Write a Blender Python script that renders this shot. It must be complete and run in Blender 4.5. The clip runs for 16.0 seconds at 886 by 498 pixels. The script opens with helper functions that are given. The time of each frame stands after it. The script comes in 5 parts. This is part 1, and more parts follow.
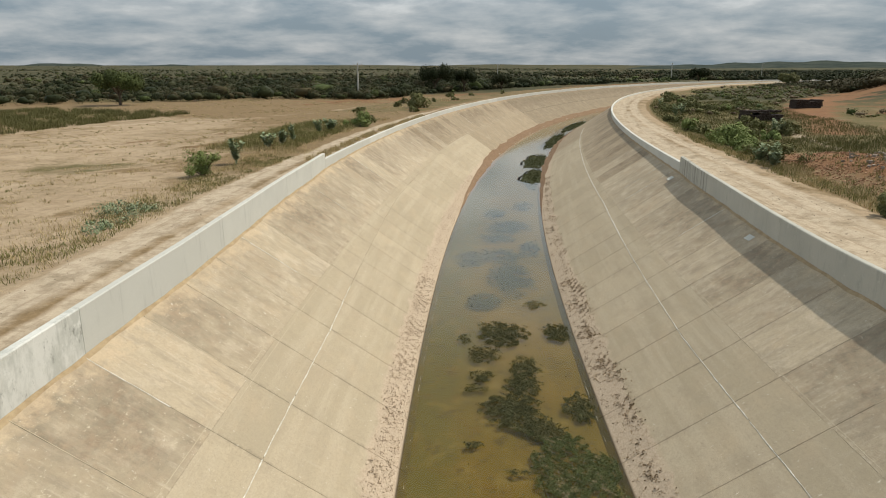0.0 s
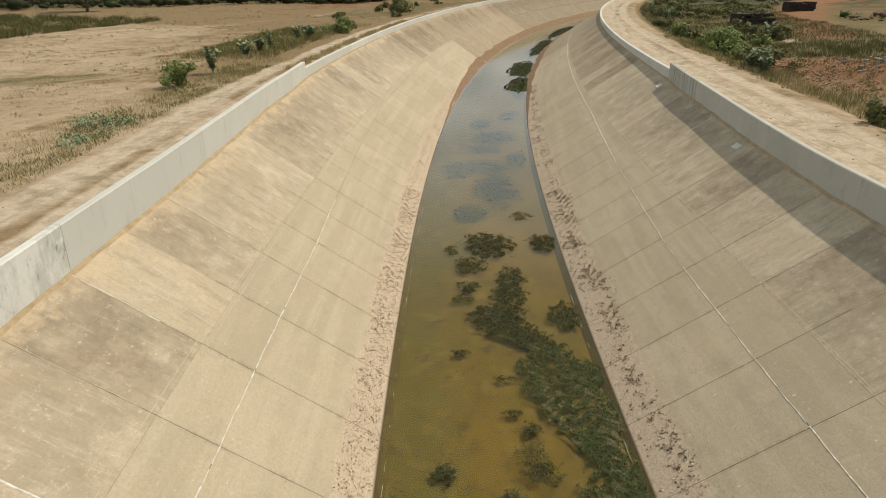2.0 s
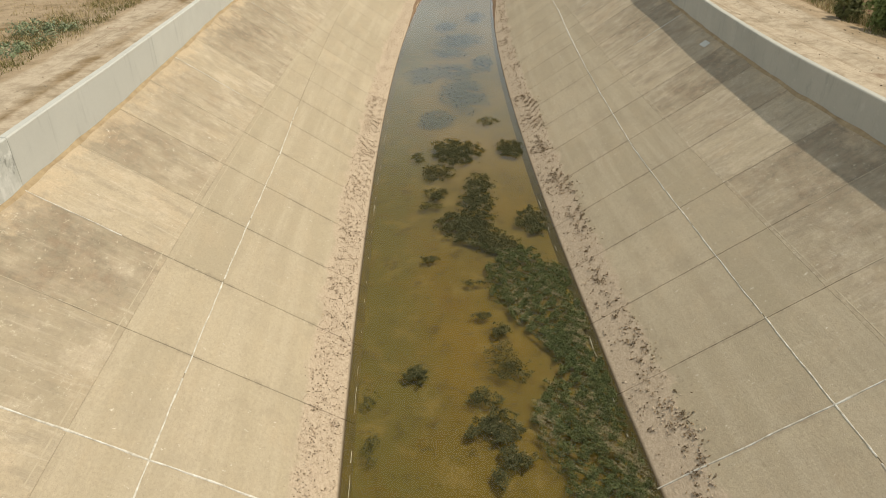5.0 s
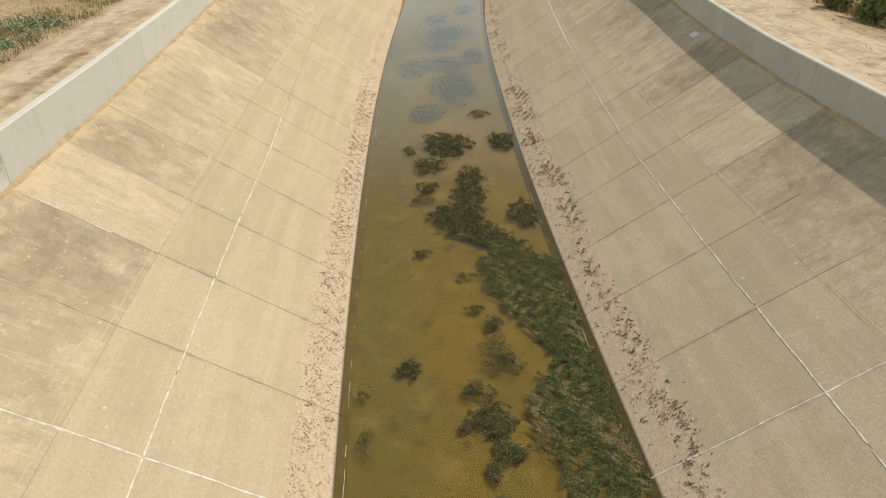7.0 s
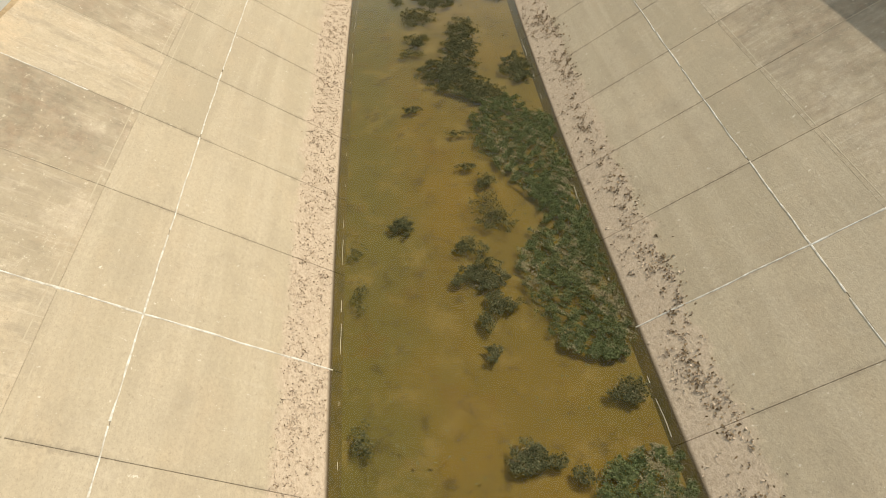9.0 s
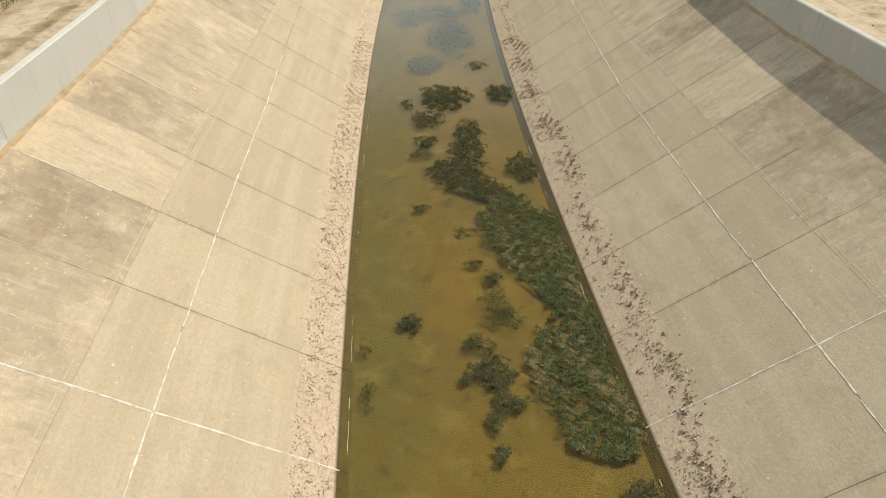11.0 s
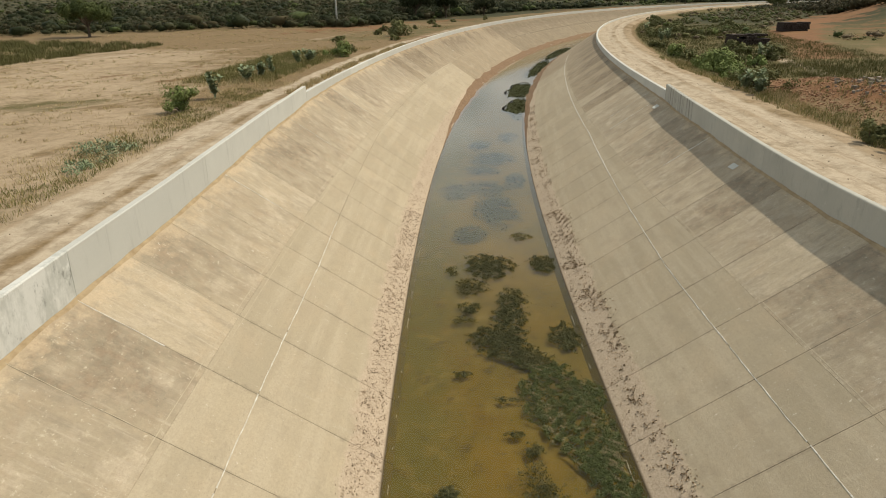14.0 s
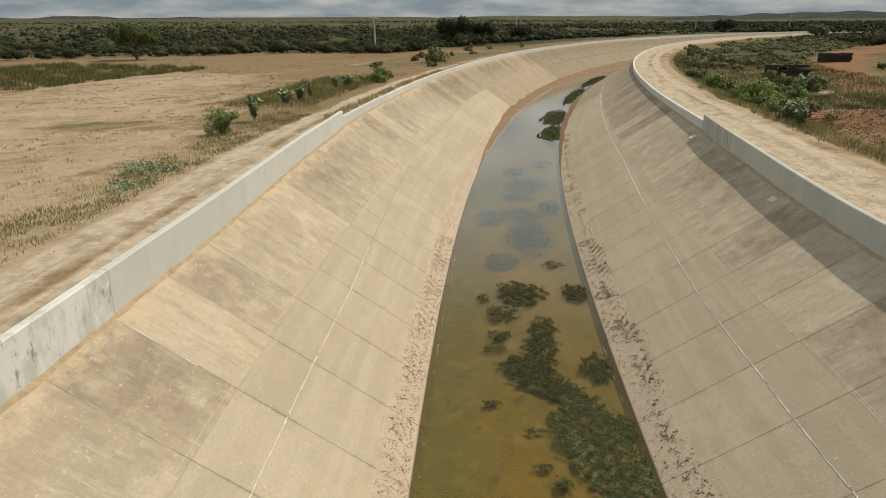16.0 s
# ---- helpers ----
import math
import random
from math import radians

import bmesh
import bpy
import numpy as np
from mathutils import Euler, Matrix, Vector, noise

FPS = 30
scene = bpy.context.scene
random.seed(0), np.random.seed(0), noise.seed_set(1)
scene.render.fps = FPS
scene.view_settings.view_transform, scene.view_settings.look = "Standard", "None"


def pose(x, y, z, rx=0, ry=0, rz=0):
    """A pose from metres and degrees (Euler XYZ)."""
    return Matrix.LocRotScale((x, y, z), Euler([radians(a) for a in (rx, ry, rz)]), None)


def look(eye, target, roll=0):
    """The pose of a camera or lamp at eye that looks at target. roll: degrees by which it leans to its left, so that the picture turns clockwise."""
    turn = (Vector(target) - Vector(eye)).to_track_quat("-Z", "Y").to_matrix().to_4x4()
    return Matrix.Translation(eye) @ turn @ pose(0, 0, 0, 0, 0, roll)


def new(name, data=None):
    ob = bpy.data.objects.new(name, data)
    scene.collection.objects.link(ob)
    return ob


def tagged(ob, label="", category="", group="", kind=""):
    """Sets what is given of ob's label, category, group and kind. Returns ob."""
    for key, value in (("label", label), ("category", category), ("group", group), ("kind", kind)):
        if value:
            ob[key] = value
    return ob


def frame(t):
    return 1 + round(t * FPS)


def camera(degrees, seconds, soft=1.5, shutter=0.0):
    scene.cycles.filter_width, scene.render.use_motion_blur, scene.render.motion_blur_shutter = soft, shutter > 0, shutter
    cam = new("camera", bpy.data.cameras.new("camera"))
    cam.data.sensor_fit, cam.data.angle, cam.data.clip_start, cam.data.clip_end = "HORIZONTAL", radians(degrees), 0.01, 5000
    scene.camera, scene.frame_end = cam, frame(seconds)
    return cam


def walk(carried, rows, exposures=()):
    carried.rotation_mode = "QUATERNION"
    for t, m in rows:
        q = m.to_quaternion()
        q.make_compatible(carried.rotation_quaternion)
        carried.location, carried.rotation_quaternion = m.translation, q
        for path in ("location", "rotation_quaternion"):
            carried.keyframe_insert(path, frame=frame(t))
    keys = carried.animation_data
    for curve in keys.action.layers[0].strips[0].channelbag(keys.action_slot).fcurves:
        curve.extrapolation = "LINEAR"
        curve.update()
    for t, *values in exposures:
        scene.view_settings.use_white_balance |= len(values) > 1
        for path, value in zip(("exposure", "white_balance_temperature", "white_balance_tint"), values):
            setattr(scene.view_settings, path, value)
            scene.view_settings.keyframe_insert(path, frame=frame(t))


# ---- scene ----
import itertools

# ---------------------------------------------------------------- camera
cam = camera(66.54, 16.0, 1.0)
EYE = 10.0
ROWS = [
    (0.0, 0.00, 0.00, 0.00, 0.00, -14.97, -0.11),
    (0.5, 0.01, 0.02, -0.01, -0.31, -15.21, -0.20),
    (1.0, 0.01, 0.04, -0.04, -0.62, -16.39, -0.15),
    (1.5, -0.01, 0.06, -0.07, -1.01, -19.40, -0.07),
    (2.0, -0.03, 0.10, -0.02, -1.28, -22.46, -0.33),
    (2.5, -0.01, 0.10, -0.03, -1.83, -23.52, -0.23),
    (3.0, 0.01, 0.12, -0.03, -2.24, -24.11, -0.41),
    (3.5, 0.00, 0.12, -0.05, -2.69, -24.62, -0.36),
    (4.0, 0.01, 0.13, -0.09, -3.20, -26.32, -0.47),
    (4.5, 0.04, 0.11, -0.15, -3.69, -29.69, -0.56),
    (7.0, 0.05, 0.12, -0.15, -4.75, -30.64, -0.92),
    (7.5, 0.07, 0.13, -0.31, -5.16, -36.18, -1.01),
    (8.0, 0.06, 0.17, -0.31, -5.52, -43.34, -1.03),
    (10.5, -0.01, 0.13, -0.09, -5.38, -37.50, -1.03),
    (11.0, -0.01, 0.09, -0.01, -4.97, -34.75, -1.14),
    (11.5, -0.05, 0.04, 0.07, -4.84, -30.57, -0.86),
    (12.0, -0.07, -0.02, 0.14, -4.26, -25.78, -0.93),
    (12.5, -0.07, -0.05, 0.12, -3.77, -22.39, -0.94),
    (13.0, -0.09, -0.08, 0.12, -3.00, -21.32, -0.80),
    (13.5, -0.08, -0.06, 0.10, -2.17, -21.01, -0.77),
    (14.0, -0.07, -0.04, 0.11, -1.32, -20.79, -0.77),
    (14.5, -0.05, -0.06, 0.10, -0.59, -20.78, -0.81),
    (15.0, -0.02, 0.02, 0.09, 0.07, -20.77, -0.77),
    (15.5, -0.02, -0.02, 0.08, 0.58, -20.34, -0.62),
    (16.0, -0.10, -0.01, 0.18, 1.47, -18.72, -0.28),
]


def aim(yaw, pitch, roll):
    """Yaw to the left, pitch up, roll as look() takes it."""
    return pose(0, 0, 0, 0, 0, yaw) @ pose(0, 0, 0, 90 + pitch) @ pose(0, 0, 0, 0, 0, roll)


walk(cam, [(t, Matrix.Translation((x, y, EYE + z)) @ aim(yaw, pitch, roll)) for t, x, y, z, yaw, pitch, roll in ROWS],
     [(0.0, -0.26, 6500, 10), (1.5, -0.30, 6750, 10), (3.5, -0.31, 6950, 10), (8.0, -0.11, 6950, 10), (10.5, -0.02, 6750, 10), (11.5, -0.14, 6900, 10), (13.0, -0.33, 6900, 10), (16.0, -0.34, 6800, 10)])

# ---------------------------------------------------------------- light
SUN = Vector((1.0, 0.5, 1.5)).normalized()
sun = new("sun", bpy.data.lights.new("sun", "SUN"))
sun.data.energy, sun.data.angle, sun.data.color = 4.3, radians(0.8), (1.0, 0.925, 0.785)
sun.matrix_world = look(SUN * 100, (0, 0, 0))

world = bpy.data.worlds.new("sky")
scene.world = world
world.use_nodes = True
wn, wl = world.node_tree.nodes, world.node_tree.links
wn.clear()
w_out, w_bg = wn.new("ShaderNodeOutputWorld"), wn.new("ShaderNodeBackground")
sky = wn.new("ShaderNodeTexSky")
sky.sky_type, sky.sun_disc = "NISHITA", False
sky.sun_elevation, sky.sun_rotation = math.asin(SUN.z), math.atan2(SUN.x, SUN.y)
sky.air_density, sky.dust_density = 1.0, 2.0
w_co = wn.new("ShaderNodeTexCoord")
w_sep0, w_up, w_flat = wn.new("ShaderNodeSeparateXYZ"), wn.new("ShaderNodeMath"), wn.new("ShaderNodeVectorMath")
w_up.operation, w_flat.operation = "ADD", "DIVIDE"
w_up.inputs[1].default_value = 0.2
w_comb = wn.new("ShaderNodeCombineXYZ")
w_map = wn.new("ShaderNodeMapping")
w_map.inputs["Scale"].default_value = (1.0, 1.0, 0.0)
w_noise = wn.new("ShaderNodeTexNoise")
w_noise.inputs["Scale"].default_value, w_noise.inputs["Detail"].default_value = 1.9, 10.0
w_noise.inputs["Distortion"].default_value = 0.12
w_noise.inputs["Roughness"].default_value = 0.58
w_ramp = wn.new("ShaderNodeValToRGB")
w_ramp.color_ramp.elements[0].position, w_ramp.color_ramp.elements[0].color = 0.38, (5.4, 6.9, 8.0, 1)
w_ramp.color_ramp.elements[1].position, w_ramp.color_ramp.elements[1].color = 0.66, (10.9, 11.4, 11.5, 1)
w_mix = wn.new("ShaderNodeMix")
w_mix.data_type = "RGBA"
w_mix.inputs["Factor"].default_value = 0.85
wl.new(w_co.outputs["Generated"], w_sep0.inputs[0])
wl.new(w_sep0.outputs["Z"], w_up.inputs[0])
for w_axis in ("X", "Y", "Z"):
    wl.new(w_up.outputs[0], w_comb.inputs[w_axis])
wl.new(w_co.outputs["Generated"], w_flat.inputs[0])
wl.new(w_comb.outputs[0], w_flat.inputs[1])
wl.new(w_flat.outputs[0], w_map.inputs["Vector"])
wl.new(w_map.outputs["Vector"], w_noise.inputs["Vector"])
wl.new(w_noise.outputs["Fac"], w_ramp.inputs["Fac"])
wl.new(sky.outputs["Color"], w_mix.inputs["A"])
wl.new(w_ramp.outputs["Color"], w_mix.inputs["B"])
# broken cloud: a bright bank of cumulus low round the sky, thinner and bluer overhead
w_sep, w_grad, w_mul = wn.new("ShaderNodeSeparateXYZ"), wn.new("ShaderNodeValToRGB"), wn.new("ShaderNodeMix")
w_wob, w_high = wn.new("ShaderNodeMath"), wn.new("ShaderNodeMath")
w_wob.operation, w_high.operation = "MULTIPLY_ADD", "ADD"
w_wob.inputs[1].default_value, w_wob.inputs[2].default_value = 0.16, -0.08
w_grad.color_ramp.elements[0].position, w_grad.color_ramp.elements[0].color = 0.0, (0.80, 0.80, 0.80, 1)
w_grad.color_ramp.elements[1].position, w_grad.color_ramp.elements[1].color = 1.0, (1.3, 1.3, 1.3, 1)
for w_pos, w_val in ((0.09, 0.95), (0.19, 1.7), (0.34, 1.7), (0.43, 0.95)):
    w_grad.color_ramp.elements.new(w_pos).color = (w_val, w_val, w_val, 1)
w_mul.data_type, w_mul.blend_type = "RGBA", "MULTIPLY"
w_mul.inputs["Factor"].default_value = 1.0
wl.new(w_co.outputs["Generated"], w_sep.inputs[0])
wl.new(w_noise.outputs["Fac"], w_wob.inputs[0])
wl.new(w_sep.outputs["Z"], w_high.inputs[0])
wl.new(w_wob.outputs[0], w_high.inputs[1])
wl.new(w_high.outputs[0], w_grad.inputs["Fac"])
wl.new(w_mix.outputs["Result"], w_mul.inputs["A"])
wl.new(w_grad.outputs["Color"], w_mul.inputs["B"])
wl.new(w_mul.outputs["Result"], w_bg.inputs["Color"])
w_bg.inputs["Strength"].default_value = 0.066
wl.new(w_bg.outputs["Background"], w_out.inputs["Surface"])

# ---------------------------------------------------------------- line of the canal
KNOT_S = [-31, -30, 30, 80, 140, 200, 480, 500]
KNOT_K = [0, 0.0024, 0.0026, 0.00303, 0.00297, 0.0029, 0.0029, 0]
S = np.arange(-2600, 3201, 1.0)
HEAD = np.cumsum(np.interp(S, KNOT_S, KNOT_K))
HEAD += -0.0079 - np.interp(0, S, HEAD)
CX, CY = np.cumsum(np.sin(HEAD)), np.cumsum(np.cos(HEAD))
CX += 1.561 - np.interp(0, S, CX)
CY -= np.interp(0, S, CY)
HALF, BATTER = 2.872, 1.5


def at(s, d, z):
    """World places from station, offset to the right of the centre line, and height."""
    s, d, z = np.broadcast_arrays(np.asarray(s, float), np.asarray(d, float), np.asarray(z, float))
    h = np.interp(s, S, HEAD)
    return np.stack([np.interp(s, S, CX) + d * np.cos(h), np.interp(s, S, CY) - d * np.sin(h), z], -1)


def crest(s):
    """Height of the top of the lining."""
    return np.interp(s, [18, 24, 29, 34, 37, 45, 70], [4.20, 4.29, 4.41, 4.47, 4.56, 4.61, 4.65])


def white_line(s):
    return np.interp(s, [20, 30, 40, 62, 90], [1.82, 2.02, 2.25, 2.38, 2.45])


def offset_at(z):
    return HALF + BATTER * z


KINK = 37.2


def wall_top(s, side):
    """Height of the parapet's top: tall up to the kink, a low kerb beyond."""
    tall = np.interp(s, [10, 19, 26, 37], [5.24, 5.26, 5.31, 5.42]) if side < 0 else np.interp(s, [20, 26, 37], [5.07, 5.20, 5.42])
    return np.where(np.asarray(s) < KINK, tall, np.interp(s, [37, 50, 75, 130], [5.10, 5.06, 5.10, 5.18]))


WALL_T = 0.20

# ---------------------------------------------------------------- materials


class Mat:
    """A node material under construction."""

    def __init__(self, name, rough=0.9, spec=0.3):
        self.m = bpy.data.materials.new(name)
        self.m.use_nodes = True
        self.n, self.l = self.m.node_tree.nodes, self.m.node_tree.links
        self.b = self.n["Principled BSDF"]
        self.b.inputs["Roughness"].default_value = rough
        self.b.inputs["Specular IOR Level"].default_value = spec

    def coord(self, kind="Object"):
        return self.n.new("ShaderNodeTexCoord").outputs[kind]

    def place(self):
        return self.n.new("ShaderNodeNewGeometry").outputs["Position"]

    def attr(self, name, out="Fac"):
        a = self.n.new("ShaderNodeAttribute")
        a.attribute_name = name
        return a.outputs[out]

    def noise(self, vec, scale, detail=4.0, rough=0.6, stretch=None, out="Fac"):
        if stretch:
            mp = self.n.new("ShaderNodeMapping")
            mp.inputs["Scale"].default_value = stretch
            self.l.new(vec, mp.inputs["Vector"])
            vec = mp.outputs["Vector"]
        t = self.n.new("ShaderNodeTexNoise")
        t.inputs["Scale"].default_value, t.inputs["Detail"].default_value, t.inputs["Roughness"].default_value = scale, detail, rough
        self.l.new(vec, t.inputs["Vector"])
        return t.outputs[out]

    def ramp(self, fac, lo, hi, a=0.0, b=1.0):
        r = self.n.new("ShaderNodeMapRange")
        r.inputs["From Min"].default_value, r.inputs["From Max"].default_value = lo, hi
        r.inputs["To Min"].default_value, r.inputs["To Max"].default_value = a, b
        self.l.new(fac, r.inputs["Value"])
        return r.outputs["Result"]

    def math(self, op, a, b):
        r = self.n.new("ShaderNodeMath")
        r.operation = op
        for i, v in enumerate((a, b)):
            if isinstance(v, (int, float)):
                r.inputs[i].default_value = v
            else:
                self.l.new(v, r.inputs[i])
        return r.outputs[0]

    def mix(self, fac, a, b, blend="MIX"):
        r = self.n.new("ShaderNodeMix")
        r.data_type, r.blend_type = "RGBA", blend
        if isinstance(fac, (int, float)):
            r.inputs["Factor"].default_value = fac
        else:
            self.l.new(fac, r.inputs["Factor"])
        for key, v in (("A", a), ("B", b)):
            if isinstance(v, tuple):
                r.inputs[key].default_value = (*v, 1)
            else:
                self.l.new(v, r.inputs[key])
        return r.outputs["Result"]

    def random(self, island=False):
        if island:
            return self.n.new("ShaderNodeNewGeometry").outputs["Random Per Island"]
        return self.n.new("ShaderNodeObjectInfo").outputs["Random"]

    def done(self, colour, bump=None, strength=0.3, distance=0.02, rough=None):
        if isinstance(colour, tuple):
            self.b.inputs["Base Color"].default_value = (*colour, 1)
        else:
            self.l.new(colour, self.b.inputs["Base Color"])
        if rough is not None:
            self.l.new(rough, self.b.inputs["Roughness"])
        if bump is not None:
            k = self.n.new("ShaderNodeBump")
            k.inputs["Strength"].default_value, k.inputs["Distance"].default_value = strength, distance
            self.l.new(bump, k.inputs["Height"])
            self.l.new(k.outputs["Normal"], self.b.inputs["Normal"])
        return self.m


def slab_concrete(name, stain, island=False, far_shade=1.0, upper=True):
    """Weathered tan concrete; upper slabs streak down the slope, lower ones band along past water levels; a pale dried
    crust near the water. A tone factor carries far-bank shade.
    """
    k = Mat(name, 0.92, 0.2)
    uv = k.attr("along", "Vector")
    rnd = k.random(island)
    c = k.mix(rnd, (0.52, 0.43, 0.305), (0.42, 0.35, 0.245)) if upper else k.mix(rnd, (0.485, 0.405, 0.285), (0.41, 0.345, 0.24))
    blotch = k.noise(uv, 0.6, 8, 0.72)
    c = k.mix(k.ramp(blotch, 0.44, 0.62, 0, 0.6), c, (0.40, 0.335, 0.24))
    warm = k.noise(uv, 0.8, 4, 0.6)
    c = k.mix(k.ramp(warm, 0.48, 0.68, 0, 0.55 if upper else 0.3), c, (0.53, 0.41, 0.275))
    streak = k.noise(uv, 1.0, 7, 0.7, (2.6, 0.35, 1.0))
    if upper:
        cream = k.noise(uv, 1.0, 6, 0.68, (0.9, 0.45, 1.0))
        c = k.mix(k.ramp(cream, 0.50, 0.64, 0, 0.55), c, (0.64, 0.54, 0.41))
        c = k.mix(k.ramp(streak, 0.50, 0.66, 0, 0.6), c, (0.31, 0.262, 0.195))
        thin = k.noise(uv, 1.0, 7, 0.7, (9.0, 0.28, 1.0))
        c = k.mix(k.ramp(thin, 0.53, 0.66, 0, 0.5), c, (0.63, 0.535, 0.41))
        hair = k.noise(uv, 1.0, 6, 0.75, (24.0, 0.7, 1.0))
        c = k.mix(k.ramp(hair, 0.56, 0.68, 0, 0.35), c, (0.28, 0.235, 0.17))
    else:
        level = k.noise(uv, 1.0, 5, 0.62, (0.12, 1.7, 1.0))
        c = k.mix(k.ramp(level, 0.46, 0.62, 0, 0.5), c, (0.53, 0.45, 0.33))
        line = k.noise(uv, 1.0, 6, 0.72, (0.22, 9.0, 1.0))
        c = k.mix(k.ramp(line, 0.52, 0.68, 0, 0.28), c, (0.38, 0.32, 0.23))
        scour = k.noise(uv, 1.0, 6, 0.72, (6.0, 0.5, 1.0))
        c = k.mix(k.ramp(scour, 0.56, 0.70, 0, 0.22), c, (0.60, 0.52, 0.41))
        patchy = k.noise(uv, 0.9, 8, 0.74)
        c = k.mix(k.ramp(patchy, 0.53, 0.66, 0, 0.45), c, (0.36, 0.30, 0.215))
    low = k.n.new("ShaderNodeSeparateXYZ")
    k.l.new(uv, low.inputs[0])
    if stain:
        ragged = k.math("ADD", low.outputs["Z"], k.ramp(k.noise(uv, 1.1, 8, 0.75), 0.3, 0.7, -1.6, 1.6))
        st = k.math("ADD", k.math("MULTIPLY", k.noise(uv, 0.8, 8, 0.72), 0.6), k.math("MULTIPLY", streak, 0.4))
        st = k.math("MULTIPLY", k.ramp(st, 0.38, 0.56, 0.2 * stain, 0.9 * stain), k.ramp(ragged, 1.4, 3.6, 1, 0.1))
        ruddy = k.noise(uv, 3.5, 7, 0.75)
        c = k.mix(st, c, k.mix(k.ramp(ruddy, 0.42, 0.62), (0.205, 0.172, 0.122), (0.285, 0.205, 0.138)))
        fl = k.noise(uv, 1.0, 8, 0.8, (5.0, 8.0, 1.0))
        c = k.mix(k.ramp(fl, 0.59, 0.64, 0, 0.8), c, (0.64, 0.56, 0.43))
    # ochre wash below the wall, in the third part of the stored vector
    wash = k.math("ADD", low.outputs["Z"], k.ramp(k.noise(uv, 1.3, 6, 0.7), 0.3, 0.7, -0.7, 0.7))
    c = k.mix(k.ramp(wash, 0.0, 0.6, 0.65, 0), c, (0.60, 0.465, 0.31))
    # dirt caught along some stretches of the cross joints
    bay = k.attr("bay")
    rim = k.math("MULTIPLY", k.math("MINIMUM", bay, k.math("SUBTRACT", 1.0, bay)), 2.5)
    rim = k.math("ADD", rim, k.ramp(k.noise(uv, 6.0, 6, 0.75), 0.3, 0.7, -0.07, 0.12))
    some = k.ramp(k.noise(uv, 0.7, 4, 0.6), 0.42, 0.58, 0.05, 0.5)
    c = k.mix(k.math("MULTIPLY", k.ramp(rim, 0.01, 0.09, 1, 0), some), c, (0.24, 0.20, 0.145))
    fine = k.noise(uv, 14.0, 6, 0.75)
    c = k.mix(k.ramp(fine, 0.35, 0.7, 0.0, 0.42), c, (0.28, 0.235, 0.175))
    grit = k.noise(uv, 38.0, 4, 0.8)
    c = k.mix(k.ramp(grit, 0.52, 0.66, 0.0, 0.4), c, (0.22, 0.18, 0.13))
    pit = k.noise(uv, 7.5, 7, 0.8)
    c = k.mix(k.ramp(pit, 0.60, 0.66, 0.0, 0.55), c, (0.23, 0.19, 0.135))
    speck = k.noise(uv, 1.0, 6, 0.78, (11.0, 6.0, 1.0))
    c = k.mix(k.ramp(speck, 0.64, 0.68, 0, 0.8), c, (0.74, 0.68, 0.57))
    z = k.n.new("ShaderNodeSeparateXYZ")
    k.l.new(k.place(), z.inputs[0])
    edge = k.math("ADD", z.outputs["Z"], k.ramp(k.noise(uv, 1.1, 4, 0.6), 0.3, 0.7, -0.10, 0.10))
    band = k.ramp(edge, 0.50, 0.58, 1, 0)
    crust = k.noise(uv, 13.0, 6, 0.8)
    crust_c = k.mix(k.ramp(crust, 0.42, 0.64), (0.56, 0.45, 0.345), (0.36, 0.275, 0.195))
    c = k.mix(k.math("MULTIPLY", band, 0.7), c, crust_c)
    wet = k.ramp(z.outputs["Z"], 0.004, 0.04, 1.0, 0)
    c = k.mix(wet, c, (0.085, 0.062, 0.032))
    slime = k.noise(uv, 2.2, 6, 0.7)
    c = k.mix(k.ramp(z.outputs["Z"], -0.02, -0.004, 1, 0), c, k.mix(k.ramp(slime, 0.4, 0.6), (0.125, 0.092, 0.022), (0.088, 0.070, 0.022)))
    # shade of the far bank multiplied into the whole colour
    if far_shade < 1:
        c = k.mix(1.0, c, (far_shade, far_shade * 0.97, far_shade * 0.93), "MULTIPLY")
    h = k.math("ADD", k.math("MULTIPLY", crust, k.math("MULTIPLY", band, 1.6)), fine)
    return k.done(c, h, 0.5, 0.02)


# clean, lightly, half and fully stained by lichen and silt
SLABS = [slab_concrete("slab_concrete", v) for v in (0, 0.4, 0.75, 1.0)]
SLAB_LOW = slab_concrete("slab_concrete_low", 0, upper=False)
# far copies of the slabs, with the far bank's shade in their colour
SLAB_SHADED = slab_concrete("slab_concrete_shaded", 0.3, False, 0.80)
SLAB_SHADED_STAINED = slab_concrete("slab_concrete_shaded_stained", 0.95, False, 0.80)
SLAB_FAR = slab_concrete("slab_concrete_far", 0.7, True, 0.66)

k = Mat("joint_filler", 0.95, 0.1)
JOINT = k.done((0.20, 0.165, 0.118))
k = Mat("joint_seal", 0.9, 0.2)
g = k.noise(k.place(), 6.0, 5, 0.7)
SEAL = k.done(k.mix(k.ramp(g, 0.38, 0.62), (0.72, 0.70, 0.64), (0.45, 0.40, 0.32)), g, 0.4)
k = Mat("ridge_mortar", 0.95, 0.15)
g = k.noise(k.place(), 5.0, 5, 0.7)
RIDGE = k.done(k.mix(k.ramp(g, 0.35, 0.65), (0.47, 0.40, 0.295), (0.40, 0.33, 0.235)), g, 0.3)


